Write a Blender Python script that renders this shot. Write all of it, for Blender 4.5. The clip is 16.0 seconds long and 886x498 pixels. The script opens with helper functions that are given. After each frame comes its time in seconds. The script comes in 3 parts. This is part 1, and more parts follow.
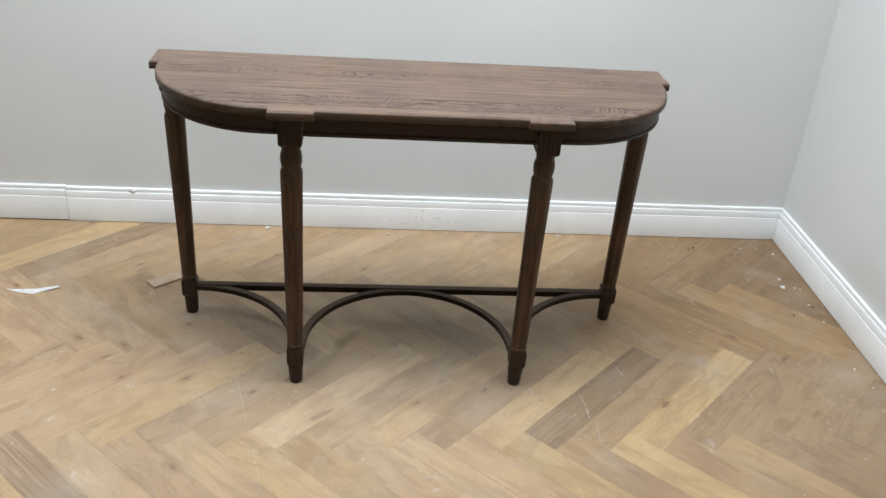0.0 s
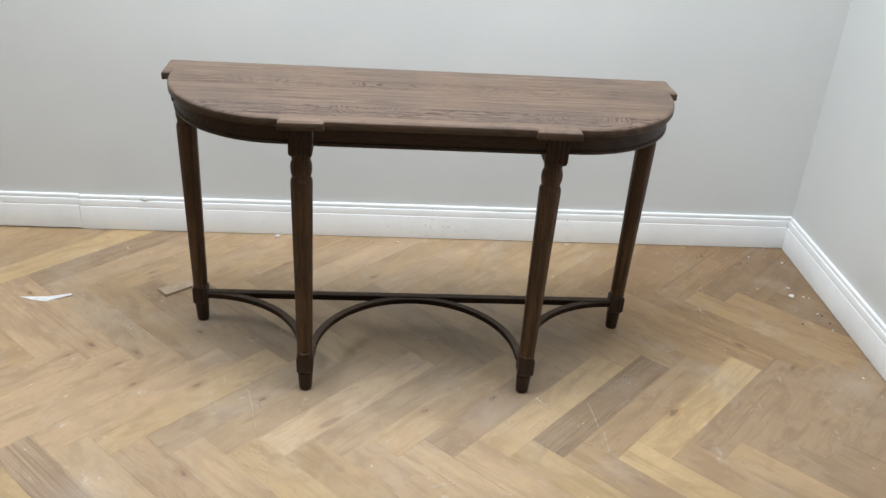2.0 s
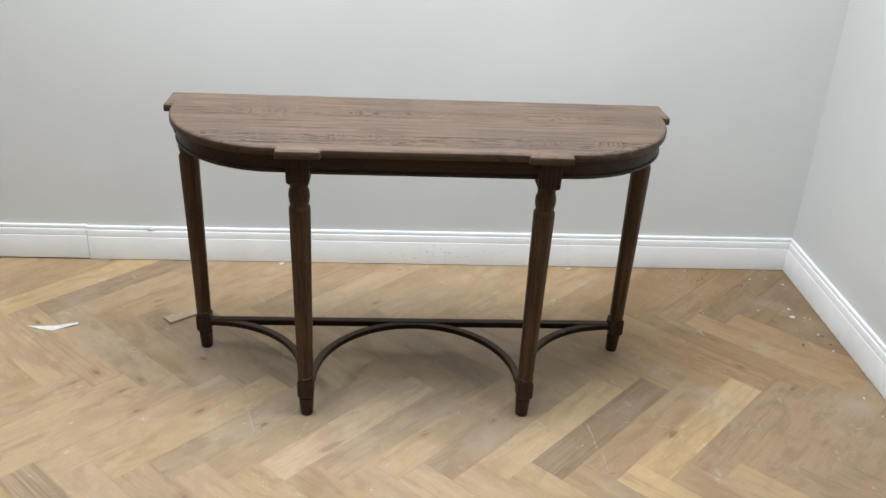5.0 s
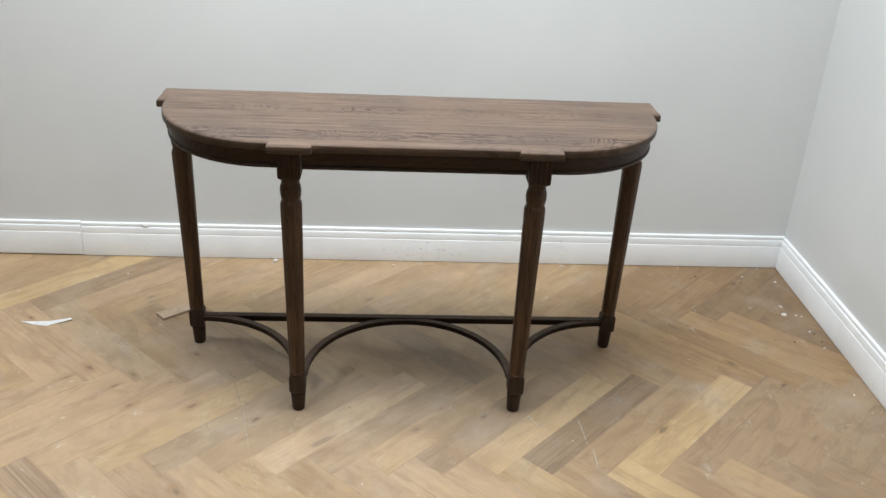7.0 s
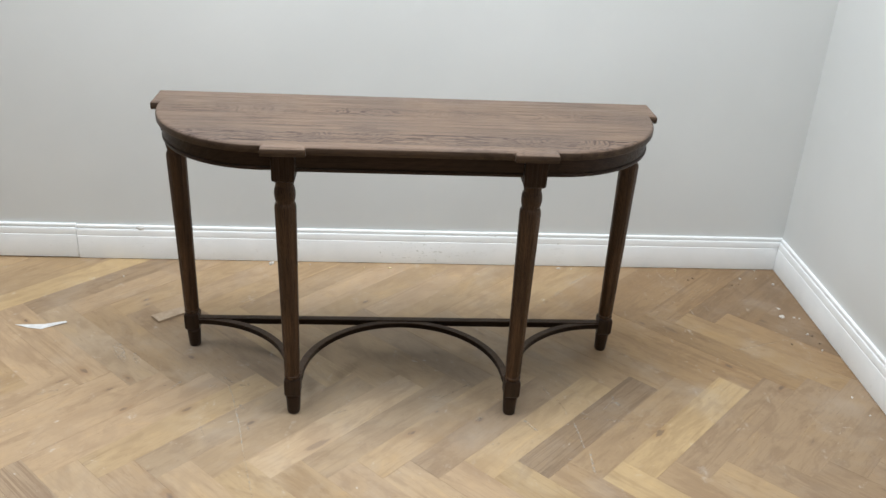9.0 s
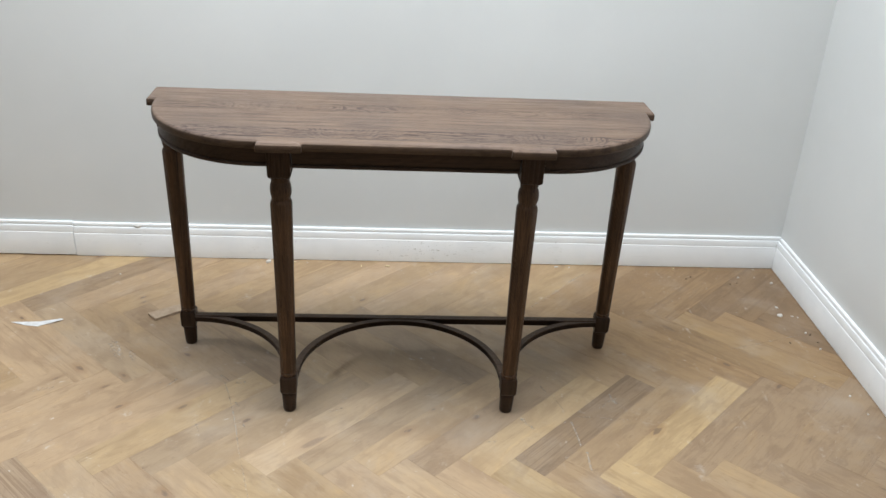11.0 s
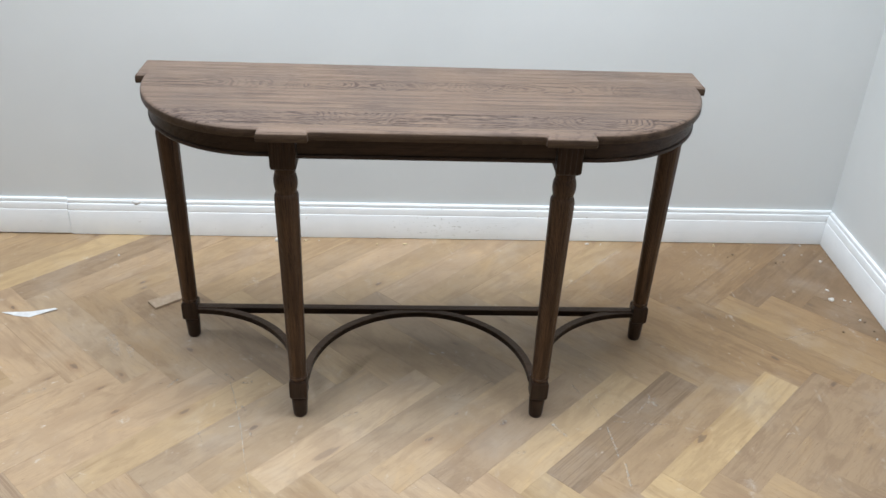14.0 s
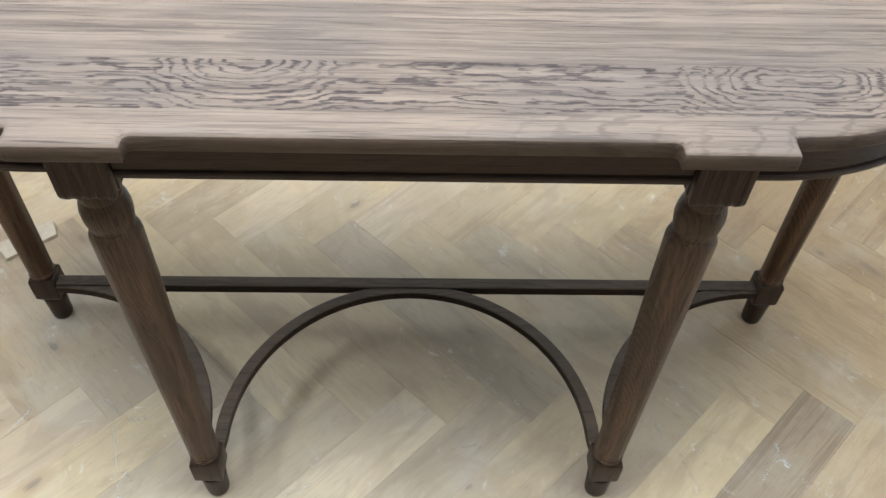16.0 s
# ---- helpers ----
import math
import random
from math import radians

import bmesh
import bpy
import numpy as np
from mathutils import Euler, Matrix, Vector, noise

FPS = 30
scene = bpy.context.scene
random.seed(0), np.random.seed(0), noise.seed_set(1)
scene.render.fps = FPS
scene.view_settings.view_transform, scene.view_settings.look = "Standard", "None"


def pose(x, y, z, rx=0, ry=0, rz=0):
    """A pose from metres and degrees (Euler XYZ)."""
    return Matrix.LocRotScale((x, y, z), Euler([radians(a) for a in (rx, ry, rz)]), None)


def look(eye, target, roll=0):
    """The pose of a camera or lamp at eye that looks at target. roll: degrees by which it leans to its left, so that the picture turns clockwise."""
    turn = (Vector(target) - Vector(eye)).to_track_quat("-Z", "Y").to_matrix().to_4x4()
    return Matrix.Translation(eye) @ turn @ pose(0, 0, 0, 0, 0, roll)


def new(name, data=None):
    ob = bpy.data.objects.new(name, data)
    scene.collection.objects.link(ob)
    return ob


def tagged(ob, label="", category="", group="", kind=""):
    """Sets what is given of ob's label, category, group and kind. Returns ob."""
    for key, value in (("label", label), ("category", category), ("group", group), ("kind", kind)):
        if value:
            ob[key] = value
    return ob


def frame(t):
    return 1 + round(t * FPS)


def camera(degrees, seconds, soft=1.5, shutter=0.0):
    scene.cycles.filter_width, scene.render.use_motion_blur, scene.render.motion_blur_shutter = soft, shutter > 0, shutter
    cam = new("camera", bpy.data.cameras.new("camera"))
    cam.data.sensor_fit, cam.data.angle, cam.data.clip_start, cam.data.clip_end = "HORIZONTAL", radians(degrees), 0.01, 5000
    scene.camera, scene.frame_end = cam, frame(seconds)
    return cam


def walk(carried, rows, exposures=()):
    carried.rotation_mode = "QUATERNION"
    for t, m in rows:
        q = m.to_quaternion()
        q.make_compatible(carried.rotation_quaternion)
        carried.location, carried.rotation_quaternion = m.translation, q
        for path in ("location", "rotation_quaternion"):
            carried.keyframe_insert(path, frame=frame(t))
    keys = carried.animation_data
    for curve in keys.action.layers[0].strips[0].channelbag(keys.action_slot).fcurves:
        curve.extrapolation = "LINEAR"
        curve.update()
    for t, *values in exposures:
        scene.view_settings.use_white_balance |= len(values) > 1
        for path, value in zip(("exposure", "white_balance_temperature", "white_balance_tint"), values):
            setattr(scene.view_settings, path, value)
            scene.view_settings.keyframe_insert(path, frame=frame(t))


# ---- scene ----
cam = camera(53.3, 16.0)
PATH = [
    (0, (-0.142, -2.924, 1.496), (0.049, -1.171, 0.553), 4.4),
    (0.5, (-0.148, -2.924, 1.495), (0.044, -1.169, 0.555), 4.5),
    (1, (-0.144, -2.929, 1.497), (0.04, -1.172, 0.56), 4.3),
    (1.5, (-0.147, -2.932, 1.503), (0.026, -1.171, 0.572), 4.2),
    (2, (-0.14, -2.938, 1.506), (0.028, -1.175, 0.577), 4.1),
    (2.5, (-0.136, -2.937, 1.504), (0.027, -1.169, 0.582), 4.0),
    (3, (-0.131, -2.941, 1.504), (0.025, -1.168, 0.591), 3.7),
    (3.5, (-0.128, -2.946, 1.505), (0.028, -1.174, 0.591), 3.7),
    (4, (-0.125, -2.954, 1.509), (0.027, -1.178, 0.601), 3.5),
    (4.5, (-0.123, -2.969, 1.512), (0.024, -1.183, 0.623), 3.3),
    (5, (-0.099, -2.975, 1.516), (0.037, -1.181, 0.642), 2.9),
    (7.5, (-0.08, -2.993, 1.508), (0.059, -1.199, 0.636), 3.1),
    (8, (-0.079, -2.994, 1.512), (0.059, -1.2, 0.64), 3.1),
    (8.5, (-0.072, -2.987, 1.51), (0.067, -1.19, 0.642), 3.0),
    (9, (-0.067, -2.98, 1.508), (0.072, -1.184, 0.638), 3.0),
    (11.5, (-0.056, -2.978, 1.495), (0.083, -1.182, 0.628), 3.1),
    (12, (-0.057, -2.968, 1.503), (0.087, -1.174, 0.632), 3.2),
    (12.5, (-0.049, -2.954, 1.504), (0.09, -1.161, 0.627), 3.2),
    (13, (-0.031, -2.927, 1.506), (0.093, -1.147, 0.603), 2.5),
    (13.2, (-0.03, -2.914, 1.495), (0.09, -1.143, 0.574), 2.2),
    (13.5, (-0.037, -2.873, 1.51), (0.074, -1.125, 0.543), 2.4),
    (13.7, (-0.048, -2.829, 1.501), (0.064, -1.084, 0.528), 2.3),
    (14, (-0.063, -2.703, 1.51), (0.042, -0.97, 0.517), 2.5),
    (14.2, (-0.081, -2.593, 1.498), (0.04, -0.886, 0.463), 2.3),
    (14.5, (-0.079, -2.438, 1.488), (0.059, -0.824, 0.316), 2.1),
    (14.7, (-0.063, -2.321, 1.456), (0.076, -0.726, 0.257), 2.0),
    (14.8, (-0.048, -2.251, 1.445), (0.083, -0.671, 0.225), 2.0),
    (14.9, (-0.038, -2.182, 1.44), (0.081, -0.619, 0.198), 2.2),
    (15, (-0.027, -2.124, 1.430), (0.075, -0.577, 0.167), 2.2),
    (15.2, (-0.014, -2.007, 1.429), (0.05, -0.524, 0.089), 1.8),
    (15.3, (-0.007, -1.96, 1.428), (0.044, -0.512, 0.051), 1.6),
    (15.5, (0.003, -1.875, 1.415), (0.040, -0.469, -0.008), 1.3),
    (15.7, (0.008, -1.775, 1.39), (0.041, -0.399, -0.061), 1.1),
    (15.8, (0.011, -1.717, 1.375), (0.041, -0.361, -0.095), 1.2),
    (16, (0.013, -1.572, 1.334), (0.069, -0.264, -0.178), 2.4),
]
EXPOSURES = [(0, 0, 6310, 10), (4, 0, 6370, 10), (9, -0.02, 6410, 10), (11.5, 0, 6300, 10), (13, 0.02, 6220, 10), (14, 0.08, 6090, 10), (14.5, 0.03, 6180, 10), (15.0, 0.05, 6040, 8), (15.5, 0.28, 5820, 5), (15.8, 0.43, 5710, 4), (16, 0.61, 5540, 2)]
walk(cam, [(t, look(eye, target, roll)) for t, eye, target, roll in PATH], EXPOSURES)

# ---- world and light ----
world = bpy.data.worlds.new("world")
scene.world = world
world.use_nodes = True
world.node_tree.nodes["Background"].inputs[0].default_value = (0.75, 0.8, 0.9, 1)
world.node_tree.nodes["Background"].inputs[1].default_value = 0.05


def ceiling_lamp(x, y, sx, sy, power, tint=(0.945, 0.99, 1.03)):
    data = bpy.data.lights.new("ceiling_lamp", "AREA")
    data.shape, data.size, data.size_y, data.energy, data.color = "RECTANGLE", sx, sy, power, tint
    lamp = new("ceiling_lamp", data)
    lamp.matrix_world = pose(x, y, 2.87)
    return lamp


LAMPS = (
    (-0.10, -1.16, 1.90, 0.9, 102), (-2.30, -0.55, 0.22, 0.22, 25),
    (-1.35, -3.7, 0.15, 0.15, 5), (-0.65, -3.7, 0.15, 0.15, 5),
)
for lamp_x, lamp_y, wide, deep, power in LAMPS:
    ceiling_lamp(lamp_x, lamp_y, wide, deep, power)


# ---- materials ----
class Nodes:
    """A material with its node tree, and short calls to add and join nodes."""

    def __init__(self, name):
        self.mat = bpy.data.materials.new(name)
        self.mat.use_nodes = True
        self.tree = self.mat.node_tree
        self.shader = self.tree.nodes["Principled BSDF"]

    def link(self, value, socket):
        if isinstance(value, bpy.types.NodeSocket):
            self.tree.links.new(value, socket)
        elif value is not None:
            socket.default_value = value

    def math(self, op, a, b=None, c=None, clamp=False):
        node = self.tree.nodes.new("ShaderNodeMath")
        node.operation, node.use_clamp = op, clamp
        for n, v in enumerate((a, b, c)):
            self.link(v, node.inputs[n])
        return node.outputs[0]

    def vmath(self, op, a, b=None):
        node = self.tree.nodes.new("ShaderNodeVectorMath")
        node.operation = op
        self.link(a, node.inputs[0])
        self.link(b, node.inputs[1])
        return node.outputs[0]

    def dot(self, a, b):
        node = self.tree.nodes.new("ShaderNodeVectorMath")
        node.operation = "DOT_PRODUCT"
        self.link(a, node.inputs[0])
        self.link(b, node.inputs[1])
        return node.outputs["Value"]

    def noise(self, vec, scale=1.0, detail=4.0, rough=0.55, distort=0.0, stretch=None, dims="3D"):
        if stretch:
            vec = self.vmath("MULTIPLY", vec, stretch)
        node = self.tree.nodes.new("ShaderNodeTexNoise")
        node.noise_dimensions = dims
        self.link(vec, node.inputs["Vector"])
        for key, v in (("Scale", scale), ("Detail", detail), ("Roughness", rough), ("Distortion", distort)):
            node.inputs[key].default_value = v
        return node.outputs[0]

    def voronoi(self, vec, scale=1.0, stretch=None):
        if stretch:
            vec = self.vmath("MULTIPLY", vec, stretch)
        node = self.tree.nodes.new("ShaderNodeTexVoronoi")
        self.link(vec, node.inputs["Vector"])
        node.inputs["Scale"].default_value = scale
        return node

    def ramp(self, value, lo, hi, a=0.0, b=1.0):
        node = self.tree.nodes.new("ShaderNodeMapRange")
        node.interpolation_type = "SMOOTHSTEP"
        for n, v in enumerate((value, lo, hi, a, b)):
            self.link(v, node.inputs[n])
        return node.outputs[0]

    def mix(self, fac, a, b, blend="MIX"):
        node = self.tree.nodes.new("ShaderNodeMix")
        node.data_type, node.blend_type = "RGBA", blend
        self.link(fac, node.inputs[0])
        for v, s in ((a, node.inputs[6]), (b, node.inputs[7])):
            self.link((*v, 1) if isinstance(v, tuple) else v, s)
        return node.outputs[2]

    def coords(self, kind="Object"):
        return self.tree.nodes.new("ShaderNodeTexCoord").outputs[kind]

    def position(self):
        return self.tree.nodes.new("ShaderNodeNewGeometry").outputs["Position"]

    def split(self, vec):
        node = self.tree.nodes.new("ShaderNodeSeparateXYZ")
        self.link(vec, node.inputs[0])
        return node.outputs

    def join(self, x, y, z):
        node = self.tree.nodes.new("ShaderNodeCombineXYZ")
        for n, v in enumerate((x, y, z)):
            self.link(v, node.inputs[n])
        return node.outputs[0]

    def finish(self, colour, rough, height=None, depth=0.001, spec=0.5, strength=1.0):
        self.link((*colour, 1) if isinstance(colour, tuple) else colour, self.shader.inputs["Base Color"])
        self.link(rough, self.shader.inputs["Roughness"])
        self.shader.inputs["Specular IOR Level"].default_value = spec
        if height is not None:
            bump = self.tree.nodes.new("ShaderNodeBump")
            bump.inputs["Strength"].default_value, bump.inputs["Distance"].default_value = strength, depth
            self.link(height, bump.inputs["Height"])
            self.link(bump.outputs[0], self.shader.inputs["Normal"])
        return self.mat


# light, mid, grey and pore tones of the stained oak: the lighter top, and the darker frame
TOP_TONES = (0.203, 0.142, 0.103), (0.129, 0.089, 0.065), (0.127, 0.095, 0.078), (0.029, 0.020, 0.019)
FRAME_TONES = (0.074, 0.041, 0.025), (0.047, 0.026, 0.015), (0.041, 0.025, 0.017), (0.009, 0.005, 0.004)
LEG_TONES = (0.117, 0.064, 0.033), (0.051, 0.027, 0.014), (0.046, 0.027, 0.017), (0.008, 0.005, 0.004)
# the stretchers' upper faces: lighter, the light on them painted in
LIT_TONES = (0.098, 0.064, 0.043), (0.068, 0.044, 0.029), (0.065, 0.046, 0.033), (0.024, 0.015, 0.010)
# the top's side faces: a darker oak with their shade painted in
SHADED_EDGE_TONES = (0.090, 0.058, 0.038), (0.060, 0.039, 0.026), (0.054, 0.037, 0.026), (0.012, 0.008, 0.006)


def rings(m, along, across, seed, board, spacing, wander, jag=1.6):
    """Growth rings of boards sawn off a log: long arches where the cut runs through the heart. along, across: metres;
    board: the boards' width; spacing: of the rings; wander: how far the heart strays."""
    index = m.math("FLOOR", m.math("DIVIDE", across, board))
    inside = m.math("SUBTRACT", m.math("SUBTRACT", across, m.math("MULTIPLY", index, board)), board / 2)
    key = m.math("ADD", m.math("MULTIPLY", index, 7.31), seed)
    slow = m.noise(m.join(along, key, 0.0), 2.6, 1.5, 0.5)
    side = m.noise(m.join(along, m.math("ADD", key, 31.7), 0.0), 1.7, 1.0, 0.5)
    wobble = m.noise(m.join(m.math("MULTIPLY", along, 20.0), m.math("MULTIPLY", across, 55.0), key), 1.0, 3.0, 0.6)
    depth = m.math("MULTIPLY", m.math("SUBTRACT", slow, 0.42), wander)
    off = m.math("ADD", inside, m.math("MULTIPLY", m.math("SUBTRACT", side, 0.5), board * 1.5))
    radius = m.math("SQRT", m.math("ADD", m.math("MULTIPLY", off, off), m.math("MULTIPLY", depth, depth)))
    radius = m.math("ADD", radius, m.math("MULTIPLY", m.math("SUBTRACT", wobble, 0.5), spacing * jag))
    # saw-toothed edges where the rings cross the fibres
    teeth = m.noise(m.join(m.math("MULTIPLY", along, 9.0), m.math("MULTIPLY", across, 330.0), key), 1.0, 2.0, 0.6)
    radius = m.math("ADD", radius, m.math("MULTIPLY", m.math("SUBTRACT", teeth, 0.5), spacing * jag * 0.55))
    pace = m.noise(m.join(m.math("MULTIPLY", along, 3.0), m.math("MULTIPLY", across, 22.0), m.math("ADD", key, 3.0)), 1.0, 2.0, 0.5)
    wave = m.math("SINE", m.math("MULTIPLY", m.math("MULTIPLY_ADD", pace, spacing * 2.2, radius), 2 * math.pi / spacing))
    uneven = m.noise(m.join(m.math("MULTIPLY", along, 5.0), m.math("MULTIPLY", across, 60.0), m.math("ADD", key, 11.0)), 1.0, 3.0, 0.6)
    wave = m.math("ADD", m.math("MULTIPLY_ADD", wave, 0.5, 0.5), m.math("MULTIPLY", m.math("SUBTRACT", uneven, 0.5), 0.75))
    return wave, index


def table_oak(name, axis, board, seed, spacing=0.0085, wander=0.26, arches=0.9, tones=FRAME_TONES, stain=1.0, gloss=0.13, line=0.42):
    """Dark-stained open-grained oak; axis: the way of the grain, 0 to 2 for x, y, z. Every other board is sawn near the heart."""
    m = Nodes(name)
    vec = m.coords()
    part_of = m.split(vec)
    along, others = part_of[axis], [part_of[n] for n in range(3) if n != axis]
    across = m.math("ADD", others[0], m.math("MULTIPLY", others[1], 0.55))
    ring, index = rings(m, along, across, seed, board, spacing, wander, 1.9)
    stretch = [520.0, 520.0, 520.0]
    stretch[axis] = 11.0
    pores = m.noise(vec, 1.0, 3.0, 0.6, 0.0, tuple(stretch))
    stretch = [75.0, 75.0, 75.0]
    stretch[axis] = 2.6
    streak = m.noise(vec, 1.0, 5.0, 0.65, 0.4, tuple(stretch))
    cloud = m.noise(vec, 5.0, 3.0, 0.5)
    late = m.ramp(ring, 0.42, 0.95)
    odd = m.math("ABSOLUTE", m.math("MODULO", index, 2.0))
    patch = m.ramp(m.noise(m.join(m.math("MULTIPLY", along, 2.2), m.math("MULTIPLY", index, 5.0), seed), 1.0, 1.0), 0.36, 0.60)
    bold = m.math("MULTIPLY", m.math("MULTIPLY_ADD", odd, 0.72, 0.28), m.math("MULTIPLY_ADD", patch, 0.7, 0.3))
    late = m.math("MULTIPLY", late, m.math("MULTIPLY", bold, arches))
    dark = m.math("MULTIPLY", late, m.ramp(pores, 0.32, 0.60, 0.35, 1.0))
    dark = m.math("MAXIMUM", dark, m.ramp(pores, 0.57, 0.72, 0.0, 0.55))
    dark = m.math("MAXIMUM", dark, m.ramp(streak, 0.62, 0.80, 0.0, 0.5))
    stretch = [240.0, 240.0, 240.0]
    stretch[axis] = 8.0
    lines = m.noise(vec, 1.0, 3.0, 0.6, 0.3, tuple(stretch))
    dark = m.math("MAXIMUM", dark, m.ramp(lines, 0.52, 0.68, 0.0, line))
    light, mid, grey, pore = [tuple(v * stain for v in tone) for tone in tones]
    tone = m.mix(m.ramp(streak, 0.3, 0.7), light, mid)
    tone = m.mix(m.ramp(cloud, 0.35, 0.7, 0.0, 0.6), tone, grey)
    colour = m.mix(dark, tone, pore)
    rough = m.math("MULTIPLY_ADD", dark, 0.16, 0.38)
    return m.finish(colour, rough, m.math("MULTIPLY", dark, -1.0), 0.0005, gloss)


def top_oak(name):
    """The top: boards along x, glued edge to edge, each with its own cut of the log, from quiet straight grain to long
    eyes and arches.
    """
    m = Nodes(name)
    vec = m.coords()
    x, y, _ = m.split(vec)
    wobble = m.math("SUBTRACT", m.noise(m.join(m.math("MULTIPLY", x, 26.0), m.math("MULTIPLY", y, 60.0), 0.3), 1.0, 3.0, 0.62), 0.5)
    teeth = m.math("SUBTRACT", m.noise(m.join(m.math("MULTIPLY", x, 10.0), m.math("MULTIPLY", y, 330.0), 2.1), 1.0, 2.0, 0.6), 0.5)
    pace = m.noise(m.join(m.math("MULTIPLY", x, 4.0), m.math("MULTIPLY", y, 25.0), 5.0), 1.0, 2.0, 0.5)
    uneven = m.math("SUBTRACT", m.noise(m.join(m.math("MULTIPLY", x, 6.0), m.math("MULTIPLY", y, 60.0), 9.0), 1.0, 3.0, 0.6), 0.5)
    patchy = m.math("SUBTRACT", m.noise(m.join(m.math("MULTIPLY", x, 9.0), m.math("MULTIPLY", y, 26.0), 14.0), 1.0, 2.0, 0.5), 0.5)

    def late_wood(heart, depth, spacing, jag, thin=0.46):
        """Dark bands of rings round a heart line that lies at this y and this deep under the cut."""
        off = m.math("SUBTRACT", y, heart)
        radius = m.math("SQRT", m.math("ADD", m.math("MULTIPLY", off, off), m.math("MULTIPLY", depth, depth)))
        # rings of good and poor years: their spacing drifts with the radius
        years = m.math("SUBTRACT", m.noise(m.join(m.math("MULTIPLY", radius, 75.0), heart, 4.0), 1.0, 1.0, 0.5), 0.5)
        radius = m.math("ADD", radius, m.math("MULTIPLY", m.math("MULTIPLY_ADD", teeth, 0.5, wobble), spacing * jag))
        radius = m.math("ADD", radius, m.math("MULTIPLY", years, spacing * 1.4))
        wave = m.math("SINE", m.math("MULTIPLY", m.math("MULTIPLY_ADD", pace, spacing * 2.4, radius), 2 * math.pi / spacing))
        broken = m.math("MULTIPLY", m.math("ADD", uneven, m.math("MULTIPLY", patchy, 0.8)), 0.9)
        return m.ramp(m.math("ADD", m.math("MULTIPLY_ADD", wave, 0.5, 0.5), broken), thin, 1.1)

    def away(centre, flat, slope):
        """How deep the heart lies at x, when it comes up to the cut at the centre."""
        gap = m.math("SUBTRACT", m.math("ABSOLUTE", m.math("SUBTRACT", x, centre)), flat)
        return m.math("MULTIPLY", m.math("MAXIMUM", gap, 0.0), slope)

    def strip(low, high):
        return m.math("MULTIPLY", m.math("GREATER_THAN", y, low), m.math("LESS_THAN", y, high))

    # the front board: wide arches towards one end
    arch = late_wood(-1.004, m.math("MULTIPLY", m.math("SUBTRACT", 0.85, x), 0.36), 0.0150, 0.95, 0.66)
    late = m.math("MULTIPLY", m.math("MULTIPLY", arch, m.ramp(x, 0.02, 0.2, 0.10, 0.42)), strip(-1.0, -0.945))
    # the second: two long eyes
    heart = m.ramp(x, -0.12, 0.34, -0.864, -0.893)
    heart = m.math("MULTIPLY_ADD", m.math("SUBTRACT", m.noise(m.join(x, 8.8, 0.0), 14.0, 2.0, 0.5), 0.5), 0.022, heart)
    deep = m.math("MINIMUM", m.math("MINIMUM", away(-0.155, 0.0, 0.66), away(0.382, 0.030, 0.66)), away(-0.72, 0.02, 0.30))
    deep = m.math("MINIMUM", deep, m.math("MULTIPLY_ADD", pace, 0.05, 0.035))
    eyes = late_wood(heart, deep, 0.0084, 2.0)
    late = m.math("ADD", late, m.math("MULTIPLY", m.math("MULTIPLY", eyes, 0.92), strip(-0.945, -0.870)))
    # quiet boards between
    quiet = late_wood(-1.3, 0.0, 0.0135, 0.9)
    late = m.math("ADD", late, m.math("MULTIPLY", m.math("MULTIPLY", quiet, m.ramp(pace, 0.40, 0.62, 0.08, 0.42)), strip(-0.870, -0.728)))
    # a board of short arches, one after another
    slow = m.noise(m.join(x, 3.3, 0.0), 5.2, 1.5, 0.5)
    short = late_wood(-0.692, m.math("MULTIPLY", m.math("SUBTRACT", slow, 0.45), 0.42), 0.0105, 1.5)
    late = m.math("ADD", late, m.math("MULTIPLY", m.math("MULTIPLY", short, m.ramp(slow, 0.3, 0.62, 0.85, 0.5)), strip(-0.728, -0.660)))
    rear = late_wood(-0.40, m.math("MULTIPLY", slow, 0.16), 0.012, 1.1)
    late = m.math("ADD", late, m.math("MULTIPLY", m.math("MULTIPLY", rear, 0.36), strip(-0.660, -0.5)))

    pores = m.noise(vec, 1.0, 3.0, 0.6, 0.0, (11.0, 520.0, 520.0))
    streak = m.noise(vec, 1.0, 5.0, 0.65, 0.4, (2.6, 75.0, 75.0))
    cloud = m.noise(vec, 5.0, 3.0, 0.5)
    dark = m.math("MULTIPLY", late, m.ramp(pores, 0.30, 0.58, 0.45, 1.0))
    dark = m.math("MAXIMUM", dark, m.ramp(pores, 0.54, 0.70, 0.0, 0.6))
    dark = m.math("MAXIMUM", dark, m.ramp(streak, 0.58, 0.76, 0.0, 0.36))
    lines = m.noise(m.join(x, m.math("MULTIPLY_ADD", wobble, 0.0035, y), 0.0), 1.0, 3.0, 0.6, 0.0, (4.5, 210.0, 1.0))
    dark = m.math("MAXIMUM", dark, m.math("MULTIPLY", m.ramp(lines, 0.50, 0.66), m.ramp(pace, 0.30, 0.65, 0.2, 0.58)))
    light, mid, grey, pore = TOP_TONES
    tone = m.mix(m.ramp(streak, 0.3, 0.7), light, mid)
    tone = m.mix(m.ramp(cloud, 0.35, 0.7, 0.0, 0.6), tone, grey)
    for low, high, shade in ((-1.0, -0.945, 1.06), (-0.870, -0.80, 0.99), (-0.728, -0.660, 1.0), (-0.660, -0.5, 1.08)):
        tone = m.mix(strip(low, high), tone, m.mix(1.0, tone, (shade, shade, shade * 0.99), "MULTIPLY"))
